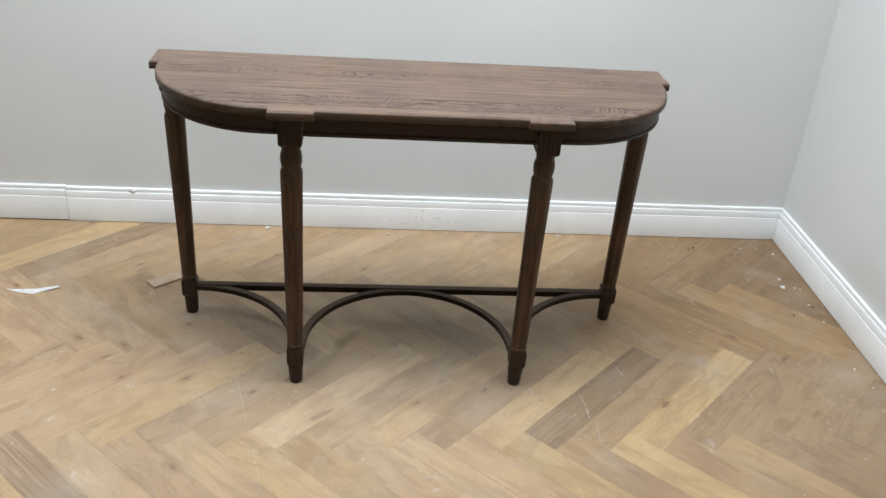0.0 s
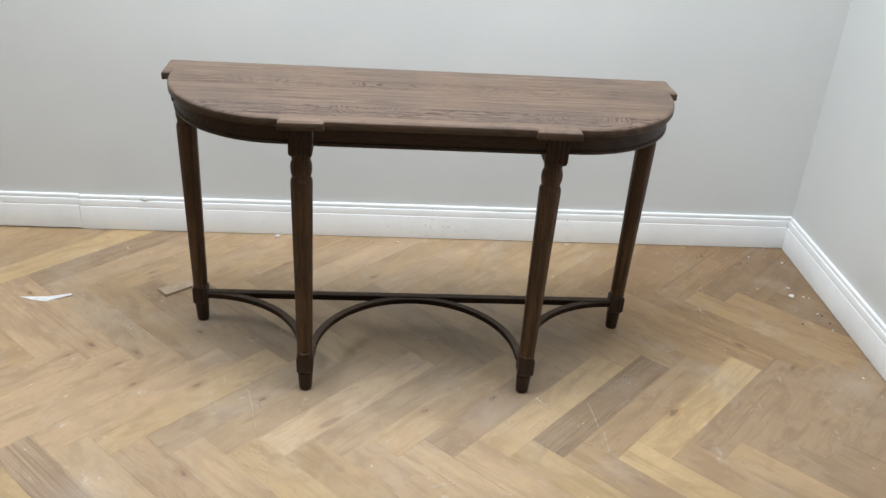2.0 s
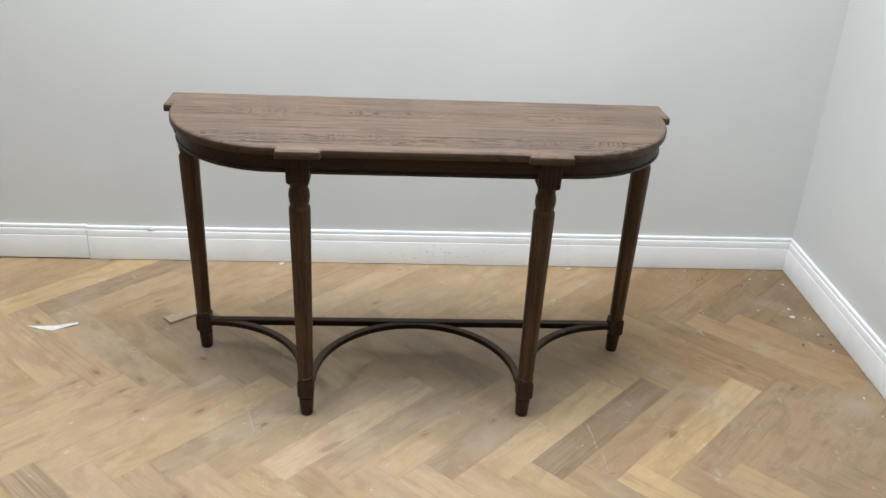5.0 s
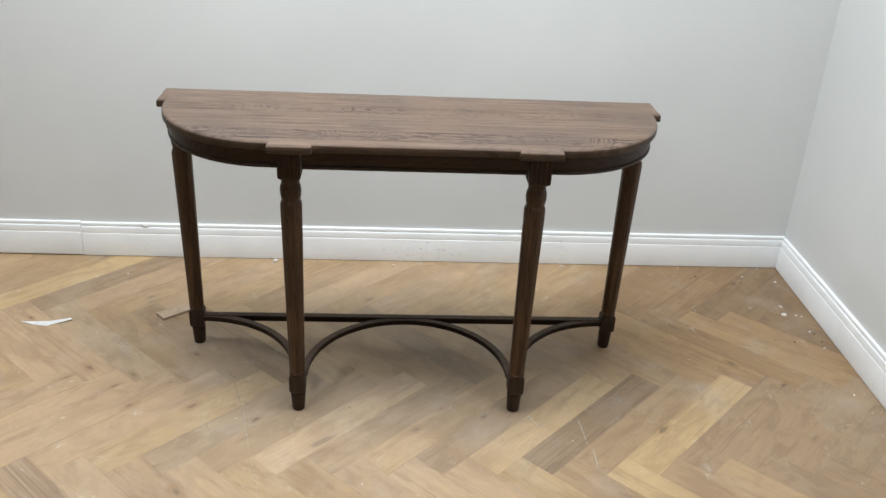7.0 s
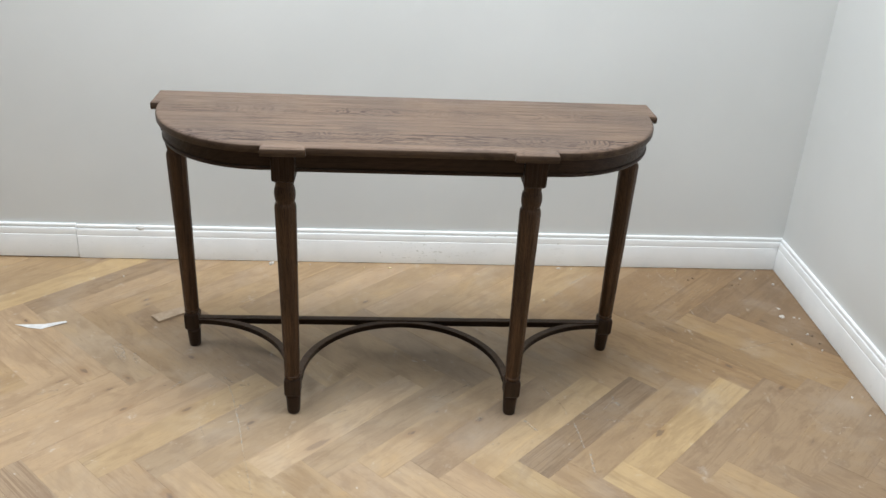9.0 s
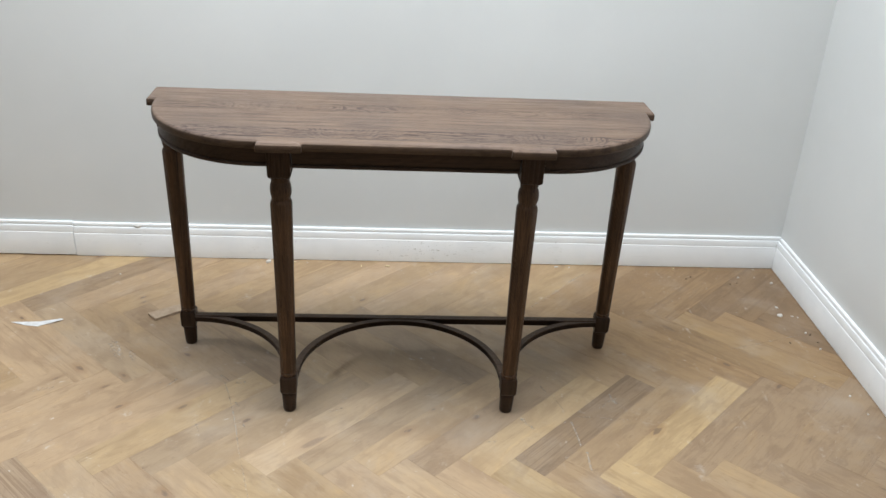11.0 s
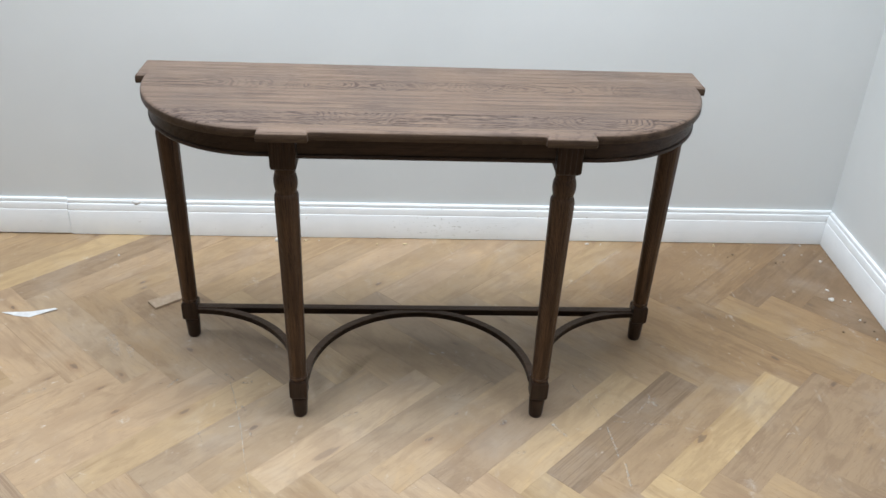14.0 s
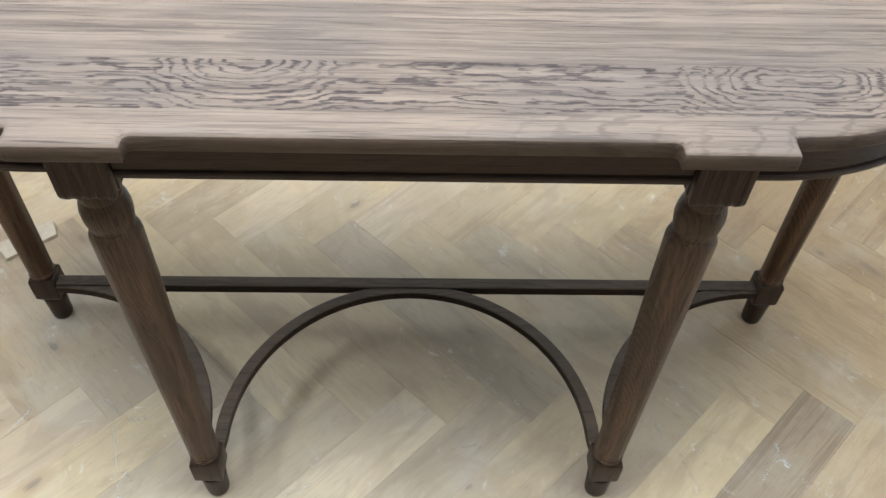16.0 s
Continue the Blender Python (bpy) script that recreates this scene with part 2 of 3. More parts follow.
    colour = m.mix(dark, tone, pore)
    return m.finish(colour, m.math("MULTIPLY_ADD", dark, 0.16, 0.42), m.math("MULTIPLY", dark, -1.0), 0.0005, 0.10)


# knots in the parquet (x, y, size), in the planks that run up to the east and in those that run down
KNOTS_UP = (
    (0.025, -1.027, 0.013), (-0.86, -0.305, 0.010), (1.161, -0.797, 0.012), (-0.773, -0.925, 0.012), (-0.416, -0.985, 0.010),
    (-0.60, -0.925, 0.014), (-0.118, -0.299, 0.010), (0.10, -0.928, 0.007), (0.22, -0.966, 0.008), (0.72, -1.02, 0.016),
)
KNOTS_DOWN = (
    (-0.939, -0.738, 0.014), (-0.571, -1.277, 0.013), (1.037, -0.679, 0.010), (-0.640, -0.658, 0.010), (0.826, -0.419, 0.008),
    (-0.801, -0.773, 0.010), (-1.205, -0.454, 0.008),
)


def floor_oak(name, joined=False):
    """Brushed, limed oak, blotched and knotty; each plank's own tone comes from its object colour (joined: from its island)."""
    m = Nodes(name)
    info = m.tree.nodes.new("ShaderNodeObjectInfo")
    shift = m.math("MULTIPLY", info.outputs["Random"], 61.0)
    vec = m.vmath("ADD", m.coords(), m.join(shift, m.math("MULTIPLY", info.outputs["Random"], 7.0), shift))
    pos = m.position()
    base = info.outputs["Color"]
    if joined:
        island = m.tree.nodes.new("ShaderNodeNewGeometry").outputs["Random Per Island"]
        vec = m.vmath("ADD", vec, m.join(m.math("MULTIPLY", island, 83.0), m.math("MULTIPLY", island, 31.0), 0.0))
        base = m.mix(1.0, base, m.mix(island, (0.86, 0.84, 0.82), (1.12, 1.12, 1.10)), "MULTIPLY")

    def tinted(r, g, b):
        return m.mix(1.0, base, (r, g, b), "MULTIPLY")

    blotch = m.noise(vec, 1.0, 5.0, 0.62, 0.9, (5.5, 13.0, 1.0))
    figure = m.noise(vec, 1.0, 6.0, 0.68, 1.6, (14.0, 70.0, 1.0))
    streak = m.noise(vec, 1.0, 5.0, 0.66, 0.35, (1.9, 52.0, 1.0))
    grain = m.noise(vec, 1.0, 3.0, 0.6, 0.0, (7.0, 190.0, 1.0))
    fine = m.noise(vec, 1.0, 3.0, 0.6, 0.0, (16.0, 420.0, 1.0))
    colour = m.mix(m.ramp(blotch, 0.48, 0.64, 0.0, 0.75), base, tinted(0.76, 0.73, 0.72))
    colour = m.mix(m.ramp(blotch, 0.26, 0.46, 0.8, 0.0), colour, tinted(1.16, 1.12, 1.0))
    colour = m.mix(m.ramp(figure, 0.54, 0.68, 0.0, 0.42), colour, tinted(0.66, 0.60, 0.57))
    colour = m.mix(m.ramp(figure, 0.28, 0.45, 0.45, 0.0), colour, tinted(1.14, 1.12, 1.06))
    # bolder dark streaks on some planks than on others
    bold = m.math("MAXIMUM", m.ramp(m.math("FRACT", m.math("MULTIPLY", info.outputs["Random"], 17.0)), 0.2, 1.0, 0.12, 0.5), info.outputs["Alpha"])
    colour = m.mix(m.math("MULTIPLY", m.ramp(streak, 0.50, 0.66), bold), colour, tinted(0.58, 0.52, 0.48))
    lines = m.noise(vec, 1.0, 4.0, 0.65, 0.5, (2.6, 130.0, 1.0))
    colour = m.mix(m.math("MULTIPLY", m.ramp(lines, 0.48, 0.62), m.math("MULTIPLY", info.outputs["Alpha"], 0.75)), colour, tinted(0.62, 0.56, 0.52))
    colour = m.mix(m.ramp(grain, 0.52, 0.72, 0.0, 0.28), colour, tinted(0.66, 0.62, 0.58))
    colour = m.mix(m.ramp(fine, 0.56, 0.74, 0.0, 0.3), colour, tinted(0.60, 0.56, 0.54))
    nick = m.noise(vec, 1.0, 4.0, 0.7, 0.6, (24.0, 150.0, 1.0))
    colour = m.mix(m.ramp(nick, 0.63, 0.71, 0.0, 0.55), colour, tinted(0.52, 0.46, 0.42))
    knot = m.voronoi(vec, 1.0, (3.6, 10.0, 0.2))
    near = m.math("ADD", knot.outputs["Distance"], m.math("MULTIPLY", m.math("SUBTRACT", streak, 0.5), 0.5))
    near = m.math("ADD", near, m.math("MULTIPLY", m.math("SUBTRACT", blotch, 0.5), 0.4))
    picked = m.math("GREATER_THAN", m.split(knot.outputs["Color"])[0], 0.78)
    heart = m.math("MULTIPLY", m.ramp(near, 0.03, 0.12, 1.0, 0.0), picked)
    halo = m.math("MULTIPLY", m.ramp(near, 0.05, 0.40, 1.0, 0.0), picked)
    colour = m.mix(m.math("MULTIPLY", halo, 0.5), colour, tinted(0.66, 0.60, 0.58))
    colour = m.mix(m.math("MULTIPLY", heart, 0.5), colour, (0.150, 0.105, 0.075))
    # the larger knots, each at its own place
    nearest = 9.0
    for turn, places in ((45, KNOTS_UP), (135, KNOTS_DOWN)):
        q = radians(turn)
        for kx, ky, size in places:
            off = m.vmath("SUBTRACT", pos, (kx, ky, 0.0))
            along, across = (m.dot(off, (v[0] / size / 0.72, v[1] / size / 0.72, 0.0)) for v in ((math.cos(q) / 2.1, math.sin(q) / 2.1), (-math.sin(q), math.cos(q))))
            nearest = m.math("MINIMUM", nearest, m.math("ADD", m.math("MULTIPLY", along, along), m.math("MULTIPLY", across, across)))
    nearest = m.math("ADD", nearest, m.math("MULTIPLY", m.math("SUBTRACT", figure, 0.5), 3.0))
    nearest = m.math("ADD", nearest, m.math("MULTIPLY", m.math("SUBTRACT", blotch, 0.5), 2.0))
    colour = m.mix(m.ramp(nearest, 0.2, 5.0, 0.55, 0.0), colour, tinted(0.72, 0.62, 0.55))
    colour = m.mix(m.ramp(nearest, 0.0, 0.9, 0.8, 0.0), colour, (0.135, 0.092, 0.064))
    # small dark pin knots and bark marks, drawn out along the plank
    pin = m.voronoi(m.vmath("ADD", vec, (3.1, 5.7, 0.0)), 1.0, (8.5, 26.0, 0.2))
    close = m.math("ADD", pin.outputs["Distance"], m.math("MULTIPLY", m.math("SUBTRACT", figure, 0.5), 0.55))
    chosen = m.math("GREATER_THAN", m.split(pin.outputs["Color"])[1], 0.90)
    colour = m.mix(m.math("MULTIPLY", m.ramp(close, 0.10, 0.34, 0.45, 0.0), chosen), colour, tinted(0.62, 0.55, 0.50))
    colour = m.mix(m.math("MULTIPLY", m.ramp(close, 0.02, 0.14, 0.85, 0.0), chosen), colour, (0.140, 0.096, 0.068))
    # building dust trodden into the grain, in clouds and in flecks
    cloud = m.noise(pos, 4.2, 6.0, 0.62)
    fleck = m.noise(pos, 1.0, 6.0, 0.7, 1.2, (30.0, 44.0, 1.0))
    where = m.ramp(m.noise(pos, 2.7, 2.0, 0.5), 0.44, 0.64)
    colour = m.mix(m.ramp(cloud, 0.48, 0.74, 0.0, 0.28), colour, (0.45, 0.40, 0.34))
    colour = m.mix(m.math("MULTIPLY", m.ramp(fleck, 0.635, 0.70), m.math("MULTIPLY", where, 0.6)), colour, (0.66, 0.63, 0.58))
    film = m.noise(pos, 6.5, 5.0, 0.65, 0.8)
    colour = m.mix(m.ramp(film, 0.50, 0.66, 0.0, 0.5), colour, tinted(0.82, 0.81, 0.83))
    wipe = m.noise(pos, 1.0, 4.0, 0.65, 0.5, (22.0, 9.0, 1.0))
    colour = m.mix(m.math("MULTIPLY", m.ramp(wipe, 0.60, 0.74), m.ramp(fleck, 0.45, 0.60, 0.0, 0.36)), colour, (0.60, 0.57, 0.52))
    # a paler, greyer oval under and round the table, fading outwards
    px, py, _ = m.split(pos)
    ox, oy = m.math("DIVIDE", m.math("ADD", px, 0.02), 0.66), m.math("DIVIDE", m.math("ADD", py, 0.66), 0.62)
    out = m.math("ADD", m.math("MULTIPLY", ox, ox), m.math("MULTIPLY", oy, oy))
    out = m.math("ADD", out, m.math("MULTIPLY", m.math("SUBTRACT", film, 0.5), 2.2))
    colour = m.mix(m.ramp(out, 0.0, 1.3, 0.13, 0.0), colour, (0.46, 0.425, 0.38))
    soil = m.ramp(m.noise(pos, 1.9, 4.0, 0.6), 0.47, 0.70, 0.0, 0.34)
    colour = m.mix(soil, colour, tinted(0.66, 0.62, 0.60))
    rough = m.math("MULTIPLY_ADD", cloud, 0.30, 0.36)
    height = m.math("ADD", m.math("MULTIPLY", grain, 0.6), m.math("MULTIPLY", heart, -0.8))
    return m.finish(colour, rough, height, 0.0006, 0.35)


def wall_paint(name):
    m = Nodes(name)
    pos = m.position()
    roller = m.noise(pos, 320.0, 3.0, 0.6)
    cloud = m.noise(pos, 1.6, 4.0, 0.5)
    smear = m.noise(pos, 9.0, 3.0, 0.6)
    colour = m.mix(m.ramp(cloud, 0.35, 0.65), (0.618, 0.631, 0.620), (0.652, 0.664, 0.652))
    colour = m.mix(m.ramp(smear, 0.6, 0.8, 0.0, 0.3), colour, (0.69, 0.695, 0.685))
    return m.finish(colour, m.math("MULTIPLY_ADD", smear, 0.15, 0.45), roller, 0.0004, 0.35, 0.5)


def trim_paint(name):
    """White gloss, rubbed and scuffed; a patch of old dirt specks on the long board."""
    m = Nodes(name)
    pos = m.position()
    marks = m.noise(pos, 1.0, 5.0, 0.65, 0.8, (14.0, 14.0, 26.0))
    where = m.noise(pos, 2.4, 2.0, 0.5)
    scuff = m.math("MULTIPLY", m.ramp(marks, 0.60, 0.72), m.ramp(where, 0.44, 0.62))
    x, y, z = m.split(pos)
    dx = m.math("DIVIDE", m.math("SUBTRACT", x, 0.09), 0.22)
    dz = m.math("DIVIDE", m.math("SUBTRACT", z, 0.050), 0.042)
    far = m.math("ADD", m.math("MULTIPLY", dx, dx), m.math("MULTIPLY", dz, dz))
    specks = m.noise(pos, 1.0, 3.0, 0.6, 0.6, (62.0, 62.0, 105.0))
    dirt = m.math("MULTIPLY", m.ramp(specks, 0.60, 0.68), m.ramp(far, 0.45, 1.1, 1.0, 0.0))
    wear = m.noise(pos, 6.0, 4.0, 0.6)
    brush = m.noise(pos, 1.0, 3.0, 0.6, 0.0, (6.0, 6.0, 240.0))
    drag = m.noise(pos, 1.0, 4.0, 0.65, 0.3, (9.0, 9.0, 130.0))
    rub = m.math("MULTIPLY", m.ramp(drag, 0.58, 0.72), m.ramp(m.noise(pos, 3.1, 3.0, 0.6), 0.45, 0.62))
    chip = m.math("MULTIPLY", m.ramp(m.noise(pos, 46.0, 3.0, 0.6), 0.66, 0.70), m.ramp(m.noise(pos, 5.2, 2.0, 0.5), 0.5, 0.6))
    colour = m.mix(m.ramp(wear, 0.35, 0.7), (0.872, 0.888, 0.888), (0.822, 0.843, 0.846))
    colour = m.mix(m.math("MULTIPLY", rub, 0.2), colour, (0.52, 0.52, 0.51))
    colour = m.mix(m.math("MULTIPLY", chip, 0.5), colour, (0.42, 0.39, 0.34))
    colour = m.mix(m.math("MULTIPLY", scuff, 0.22), colour, (0.50, 0.50, 0.49))
    colour = m.mix(m.math("MULTIPLY", dirt, 0.55), colour, (0.36, 0.37, 0.32))
    return m.finish(colour, m.math("MULTIPLY_ADD", wear, 0.2, 0.45), brush, 0.0004, 0.22, 0.8)


def plain(name, a, b, rough, scale, depth=0.0006):
    m = Nodes(name)
    speck = m.noise(m.coords(), scale, 4.0, 0.6)
    return m.finish(m.mix(m.ramp(speck, 0.35, 0.65), a, b), rough, speck, depth, 0.4)


OAK_TOP = top_oak("stained_oak_boards")
OAK_RAIL = table_oak("stained_oak_rail", 0, 0.2, 9.1, 0.012, 0.3, 0.5, stain=0.68, gloss=0.18)
OAK_LEG = table_oak("stained_oak_leg", 2, 0.2, 5.3, 0.0042, 0.10, 0.5, tones=LEG_TONES, gloss=0.16, line=0.62)
OAK_BAR = table_oak("stained_oak_stretcher", 0, 0.2, 6.4, 0.012, 0.3, 0.4, stain=0.42, gloss=0.10)
OAK_LIT = table_oak("lit_stained_oak", 0, 0.2, 6.4, 0.012, 0.3, 0.4, tones=LIT_TONES, gloss=0.12)
OAK_HEAD = table_oak("stained_oak_head", 2, 0.2, 4.7, 0.0042, 0.1, 0.3, stain=0.68, gloss=0.13)
OAK_FOOT = table_oak("stained_oak_foot", 2, 0.2, 8.3, 0.0042, 0.1, 0.3, stain=0.62, gloss=0.2)
OAK_SHADED_EDGE = table_oak("shaded_oak_edge", 0, 0.2, 2.2, 0.012, 0.3, 0.4, tones=SHADED_EDGE_TONES)
OAK_FLOOR = floor_oak("limed_oak_floor")
OAK_FLOOR_FAR = floor_oak("limed_oak_floor_far", True)
WALL = wall_paint("grey_wall_paint")
TRIM = trim_paint("white_gloss_trim")
# the ceiling is unseen; dark so that little light bounces under the table
CEILING = plain("unseen_ceiling_grey", (0.22, 0.22, 0.22), (0.26, 0.26, 0.255), 0.8, 40.0)
SUBFLOOR = plain("dark_subfloor", (0.05, 0.042, 0.034), (0.08, 0.066, 0.052), 0.9, 30.0)
PAPER = plain("white_paper", (0.70, 0.69, 0.67), (0.60, 0.59, 0.57), 0.7, 60.0)
CARD = plain("brown_card", (0.37, 0.275, 0.19), (0.43, 0.33, 0.235), 0.8, 50.0)
PLASTER = plain("plaster_crumb", (0.66, 0.63, 0.585), (0.50, 0.465, 0.415), 0.9, 180.0)
GRIT = plain("dark_grit", (0.16, 0.115, 0.08), (0.24, 0.175, 0.12), 0.9, 160.0)
SAWDUST = plain("wood_chip", (0.52, 0.40, 0.24), (0.62, 0.50, 0.32), 0.8, 120.0)
FILLER = plain("caulk_filler", (0.68, 0.67, 0.64), (0.76, 0.75, 0.73), 0.7, 90.0)


def scuff(name, most):
    """Dust and paint rubbed into the boards, broken by their grain."""
    m = Nodes(name)
    gaps = m.noise(m.coords(), 1.0, 5.0, 0.75, 0.0, (90.0, 90.0, 90.0))
    m.link(m.ramp(gaps, 0.40, 0.66, 0.0, most), m.shader.inputs["Alpha"])
    return m.finish((0.68, 0.625, 0.54), 0.8)


SCUFF = {"bold": scuff("dusty_scuff", 0.52), "faint": scuff("dusty_scuff_faint", 0.28)}


# ---- mesh helpers ----
def part(name, bm, material, parent=None, label="", smooth=40):
    """Links a bmesh as one mesh object, under a thing if one is given."""
    bmesh.ops.recalc_face_normals(bm, faces=bm.faces)
    me = bpy.data.meshes.new(name)
    bm.to_mesh(me)
    bm.free()
    if smooth:
        me.shade_smooth()
        me.set_sharp_from_angle(angle=radians(smooth))
    me.materials.append(material)
    ob = new(name, me)
    ob.parent = parent
    return tagged(ob, label)


def stack(bm, loops):
    """Skin over closed loops of equal length, capped at both ends."""
    rows = [[bm.verts.new(p) for p in loop] for loop in loops]
    count = len(rows[0])
    for a, b in zip(rows, rows[1:]):
        for i in range(count):
            j = (i + 1) % count
            bm.faces.new((a[i], a[j], b[j], b[i]))
    bm.faces.new(rows[0])
    bm.faces.new(rows[-1])
    return bm


def sweep(bm, path, profile):
    """A closed profile of (outwards, z) drawn along an open plan path of (x, y); outwards is to the path's right."""
    loops = []
    for i, p in enumerate(path):
        a, b = path[max(i - 1, 0)], path[min(i + 1, len(path) - 1)]
        t = Vector((b[0] - a[0], b[1] - a[1])).normalized()
        loops.append([(p[0] + t.y * o, p[1] - t.x * o, z) for o, z in profile])
    return stack(bm, loops)


def box(bm, x0, x1, y0, y1, z0, z1):
    return stack(bm, [[(x0, y0, z), (x1, y0, z), (x1, y1, z), (x0, y1, z)] for z in (z0, z1)])


def fillet(corners, steps=5):
    """A closed outline from corners (x, y, radius)."""
    out, count = [], len(corners)
    for i, (x, y, r) in enumerate(corners):
        p = Vector((x, y))
        if r <= 0:
            out.append((x, y))
            continue
        a = (Vector(corners[i - 1][:2]) - p).normalized()
        b = (Vector(corners[(i + 1) % count][:2]) - p).normalized()
        half = a.angle(b) / 2
        d = r / math.tan(half)
        s, e = p + a * d, p + b * d
        for n in range(steps + 1):
            u = n / steps
            q = s * (1 - u) ** 2 + p * 2 * u * (1 - u) + e * u * u
            out.append((q.x, q.y))
    return out


def inset(outline, d):
    """The outline (counter-clockwise) drawn in by d."""
    out, count = [], len(outline)
    for i in range(count):
        a, p, b = (Vector(outline[(i + k) % count]) for k in (-1, 0, 1))
        u, v = (p - a).normalized(), (b - p).normalized()
        n1, n2 = Vector((-u.y, u.x)), Vector((-v.y, v.x))
        n = n1 + n2
        n = n / max(n.length_squared, 0.4) * 2
        out.append((p.x + n.x * d, p.y + n.y * d))
    return out


# ---- setting ----
FLOOR_W, FLOOR_L = 0.1002, 0.565
# west and south walls are unseen, set back to weaken bounced light
EAST, WEST, SOUTH, TOP_Z = 1.470, -5.0, -7.0, 2.9
SLANT = 0.036  # the side wall is not quite square to the long one


def slab(name, dims, material, label, category):
    bm = bmesh.new()
    box(bm, *dims)
    ob = part(name, bm, material, None, label, 0)
    return tagged(ob, label, category, "", "structure")


slab("wall_north", (WEST - 0.12, EAST + 0.12, 0.016, 0.136, -0.02, TOP_Z), WALL, "plain wall painted pale warm grey, matt", "wall")
side_plan = [(EAST + SLANT * y + d, y) for d, y in ((0.0, SOUTH), (0.12, SOUTH), (0.12, 0.0155), (0.0, 0.0155))]
side_wall = part("wall_east", stack(bmesh.new(), [[(x, y, z) for x, y in side_plan] for z in (-0.02, TOP_Z)]), WALL, None, "", 0)
tagged(side_wall, "plain side wall painted pale warm grey", "wall", "", "structure")
slab("wall_west", (WEST - 0.12, WEST, SOUTH, 0.016, -0.02, TOP_Z), WALL, "plain wall painted pale warm grey, closing the room", "wall")
slab("wall_south", (WEST - 0.12, EAST + 0.12, SOUTH - 0.12, SOUTH, -0.02, TOP_Z), WALL, "plain wall painted pale grey behind the viewer", "wall")
slab("ceiling", (WEST - 0.12, EAST + 0.12, SOUTH - 0.12, 0.138, TOP_Z, TOP_Z + 0.1), CEILING, "unseen ceiling, dark grey to weaken bounced light", "ceiling")
floor = slab("floor", (WEST - 0.12, EAST + 0.12, SOUTH - 0.12, 0.138, -0.08, -0.0165), SUBFLOOR, "worn limed oak herringbone parquet with dust and scuffs", "floor")

BASE_PROFILE = [
    (0.0, 0.002), (0.0155, 0.002), (0.0160, 0.004), (0.0160, 0.0892), (0.0156, 0.0906), (0.0138, 0.0912), (0.0136, 0.0928),
    (0.0144, 0.0936), (0.0147, 0.0956), (0.0145, 0.1010), (0.0141, 0.1080), (0.0136, 0.1150), (0.0128, 0.1166), (0.0084, 0.1170),
    (0.0082, 0.1196), (0.0098, 0.1202), (0.0102, 0.1214), (0.0102, 0.1280), (0.0094, 0.1302), (0.0072, 0.1314), (0.0, 0.1318),
]


def baseboard(path, label):
    bm = sweep(bmesh.new(), path, BASE_PROFILE)
    ob = part("baseboard", bm, TRIM, None, label, 25)
    return tagged(ob, label, "baseboard", "", "structure")


baseboard([(WEST + 0.02, 0.0155), (-1.1760, 0.0155)], "white moulded skirting board, scuffed, butt-jointed at its end").location.z = 0.0032
baseboard([(-1.1742, 0.0155), (EAST - 0.001, 0.0155)], "long white moulded skirting board with grey scuffs and dirt")
baseboard([(EAST - 0.0005 + SLANT * y, y) for y in (-0.0035, SOUTH)], "white moulded skirting board with chipped paint, side wall")


# ---- the console table ----
def table_outline(d=0.0):
    """The top's plan, drawn in by d: ears over the back legs, quarter-round ends, blocks over the front legs."""
    cx, cy, a, b = 0.362, -0.650, 0.307 - d, 0.320 - d
    r_in, r_out = 0.004 + d, max(0.003 - d, 0.0006)
    right = [(0.0, -0.979 + d, 0), (0.251 + d, -0.979 + d, 0.007 + d), (0.251 + d, -0.995 + d, r_out), (0.359 - d, -0.995 + d, r_out), (0.359 - d, cy - b, r_in)]
    for n in range(3, 30):
        q = n / 30 * math.pi / 2
        right.append((cx + a * math.sin(q), cy - b * math.cos(q), 0))
    right += [(cx + a, cy + d, 0.002), (0.692 - d, cy + d, r_out), (0.692 - d, -0.536 - d, r_out)]
    left = [(-x, y, r) for x, y, r in reversed(right[1:])]
    return fillet(right + left)


def build_tabletop(table):
    steps = [(0.0040, 0.7785), (0.0012, 0.7792), (0.0, 0.7815), (0.0, 0.7935), (0.0010, 0.7972), (0.0030, 0.7997), (0.0060, 0.8012), (0.0090, 0.8016)]
    bm = stack(bmesh.new(), [[(x, y, z) for x, y in table_outline(d)] for d, z in steps])
    ob = part("tabletop", bm, OAK_TOP, table, "brown oak boards with bold arched grain, edge shade painted on", 30)
    # side faces take the darker copy: shade put into the colour
    ob.data.materials.append(OAK_SHADED_EDGE)
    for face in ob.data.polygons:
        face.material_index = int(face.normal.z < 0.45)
    return ob


APRON = [(0.0, 0.7783), (0.0, 0.7440), (-0.0022, 0.7432), (-0.0022, 0.7412), (0.0012, 0.7403), (0.0026, 0.7380), (0.0024, 0.7340), (0.0008, 0.7320), (-0.018, 0.7320), (-0.018, 0.7783)]


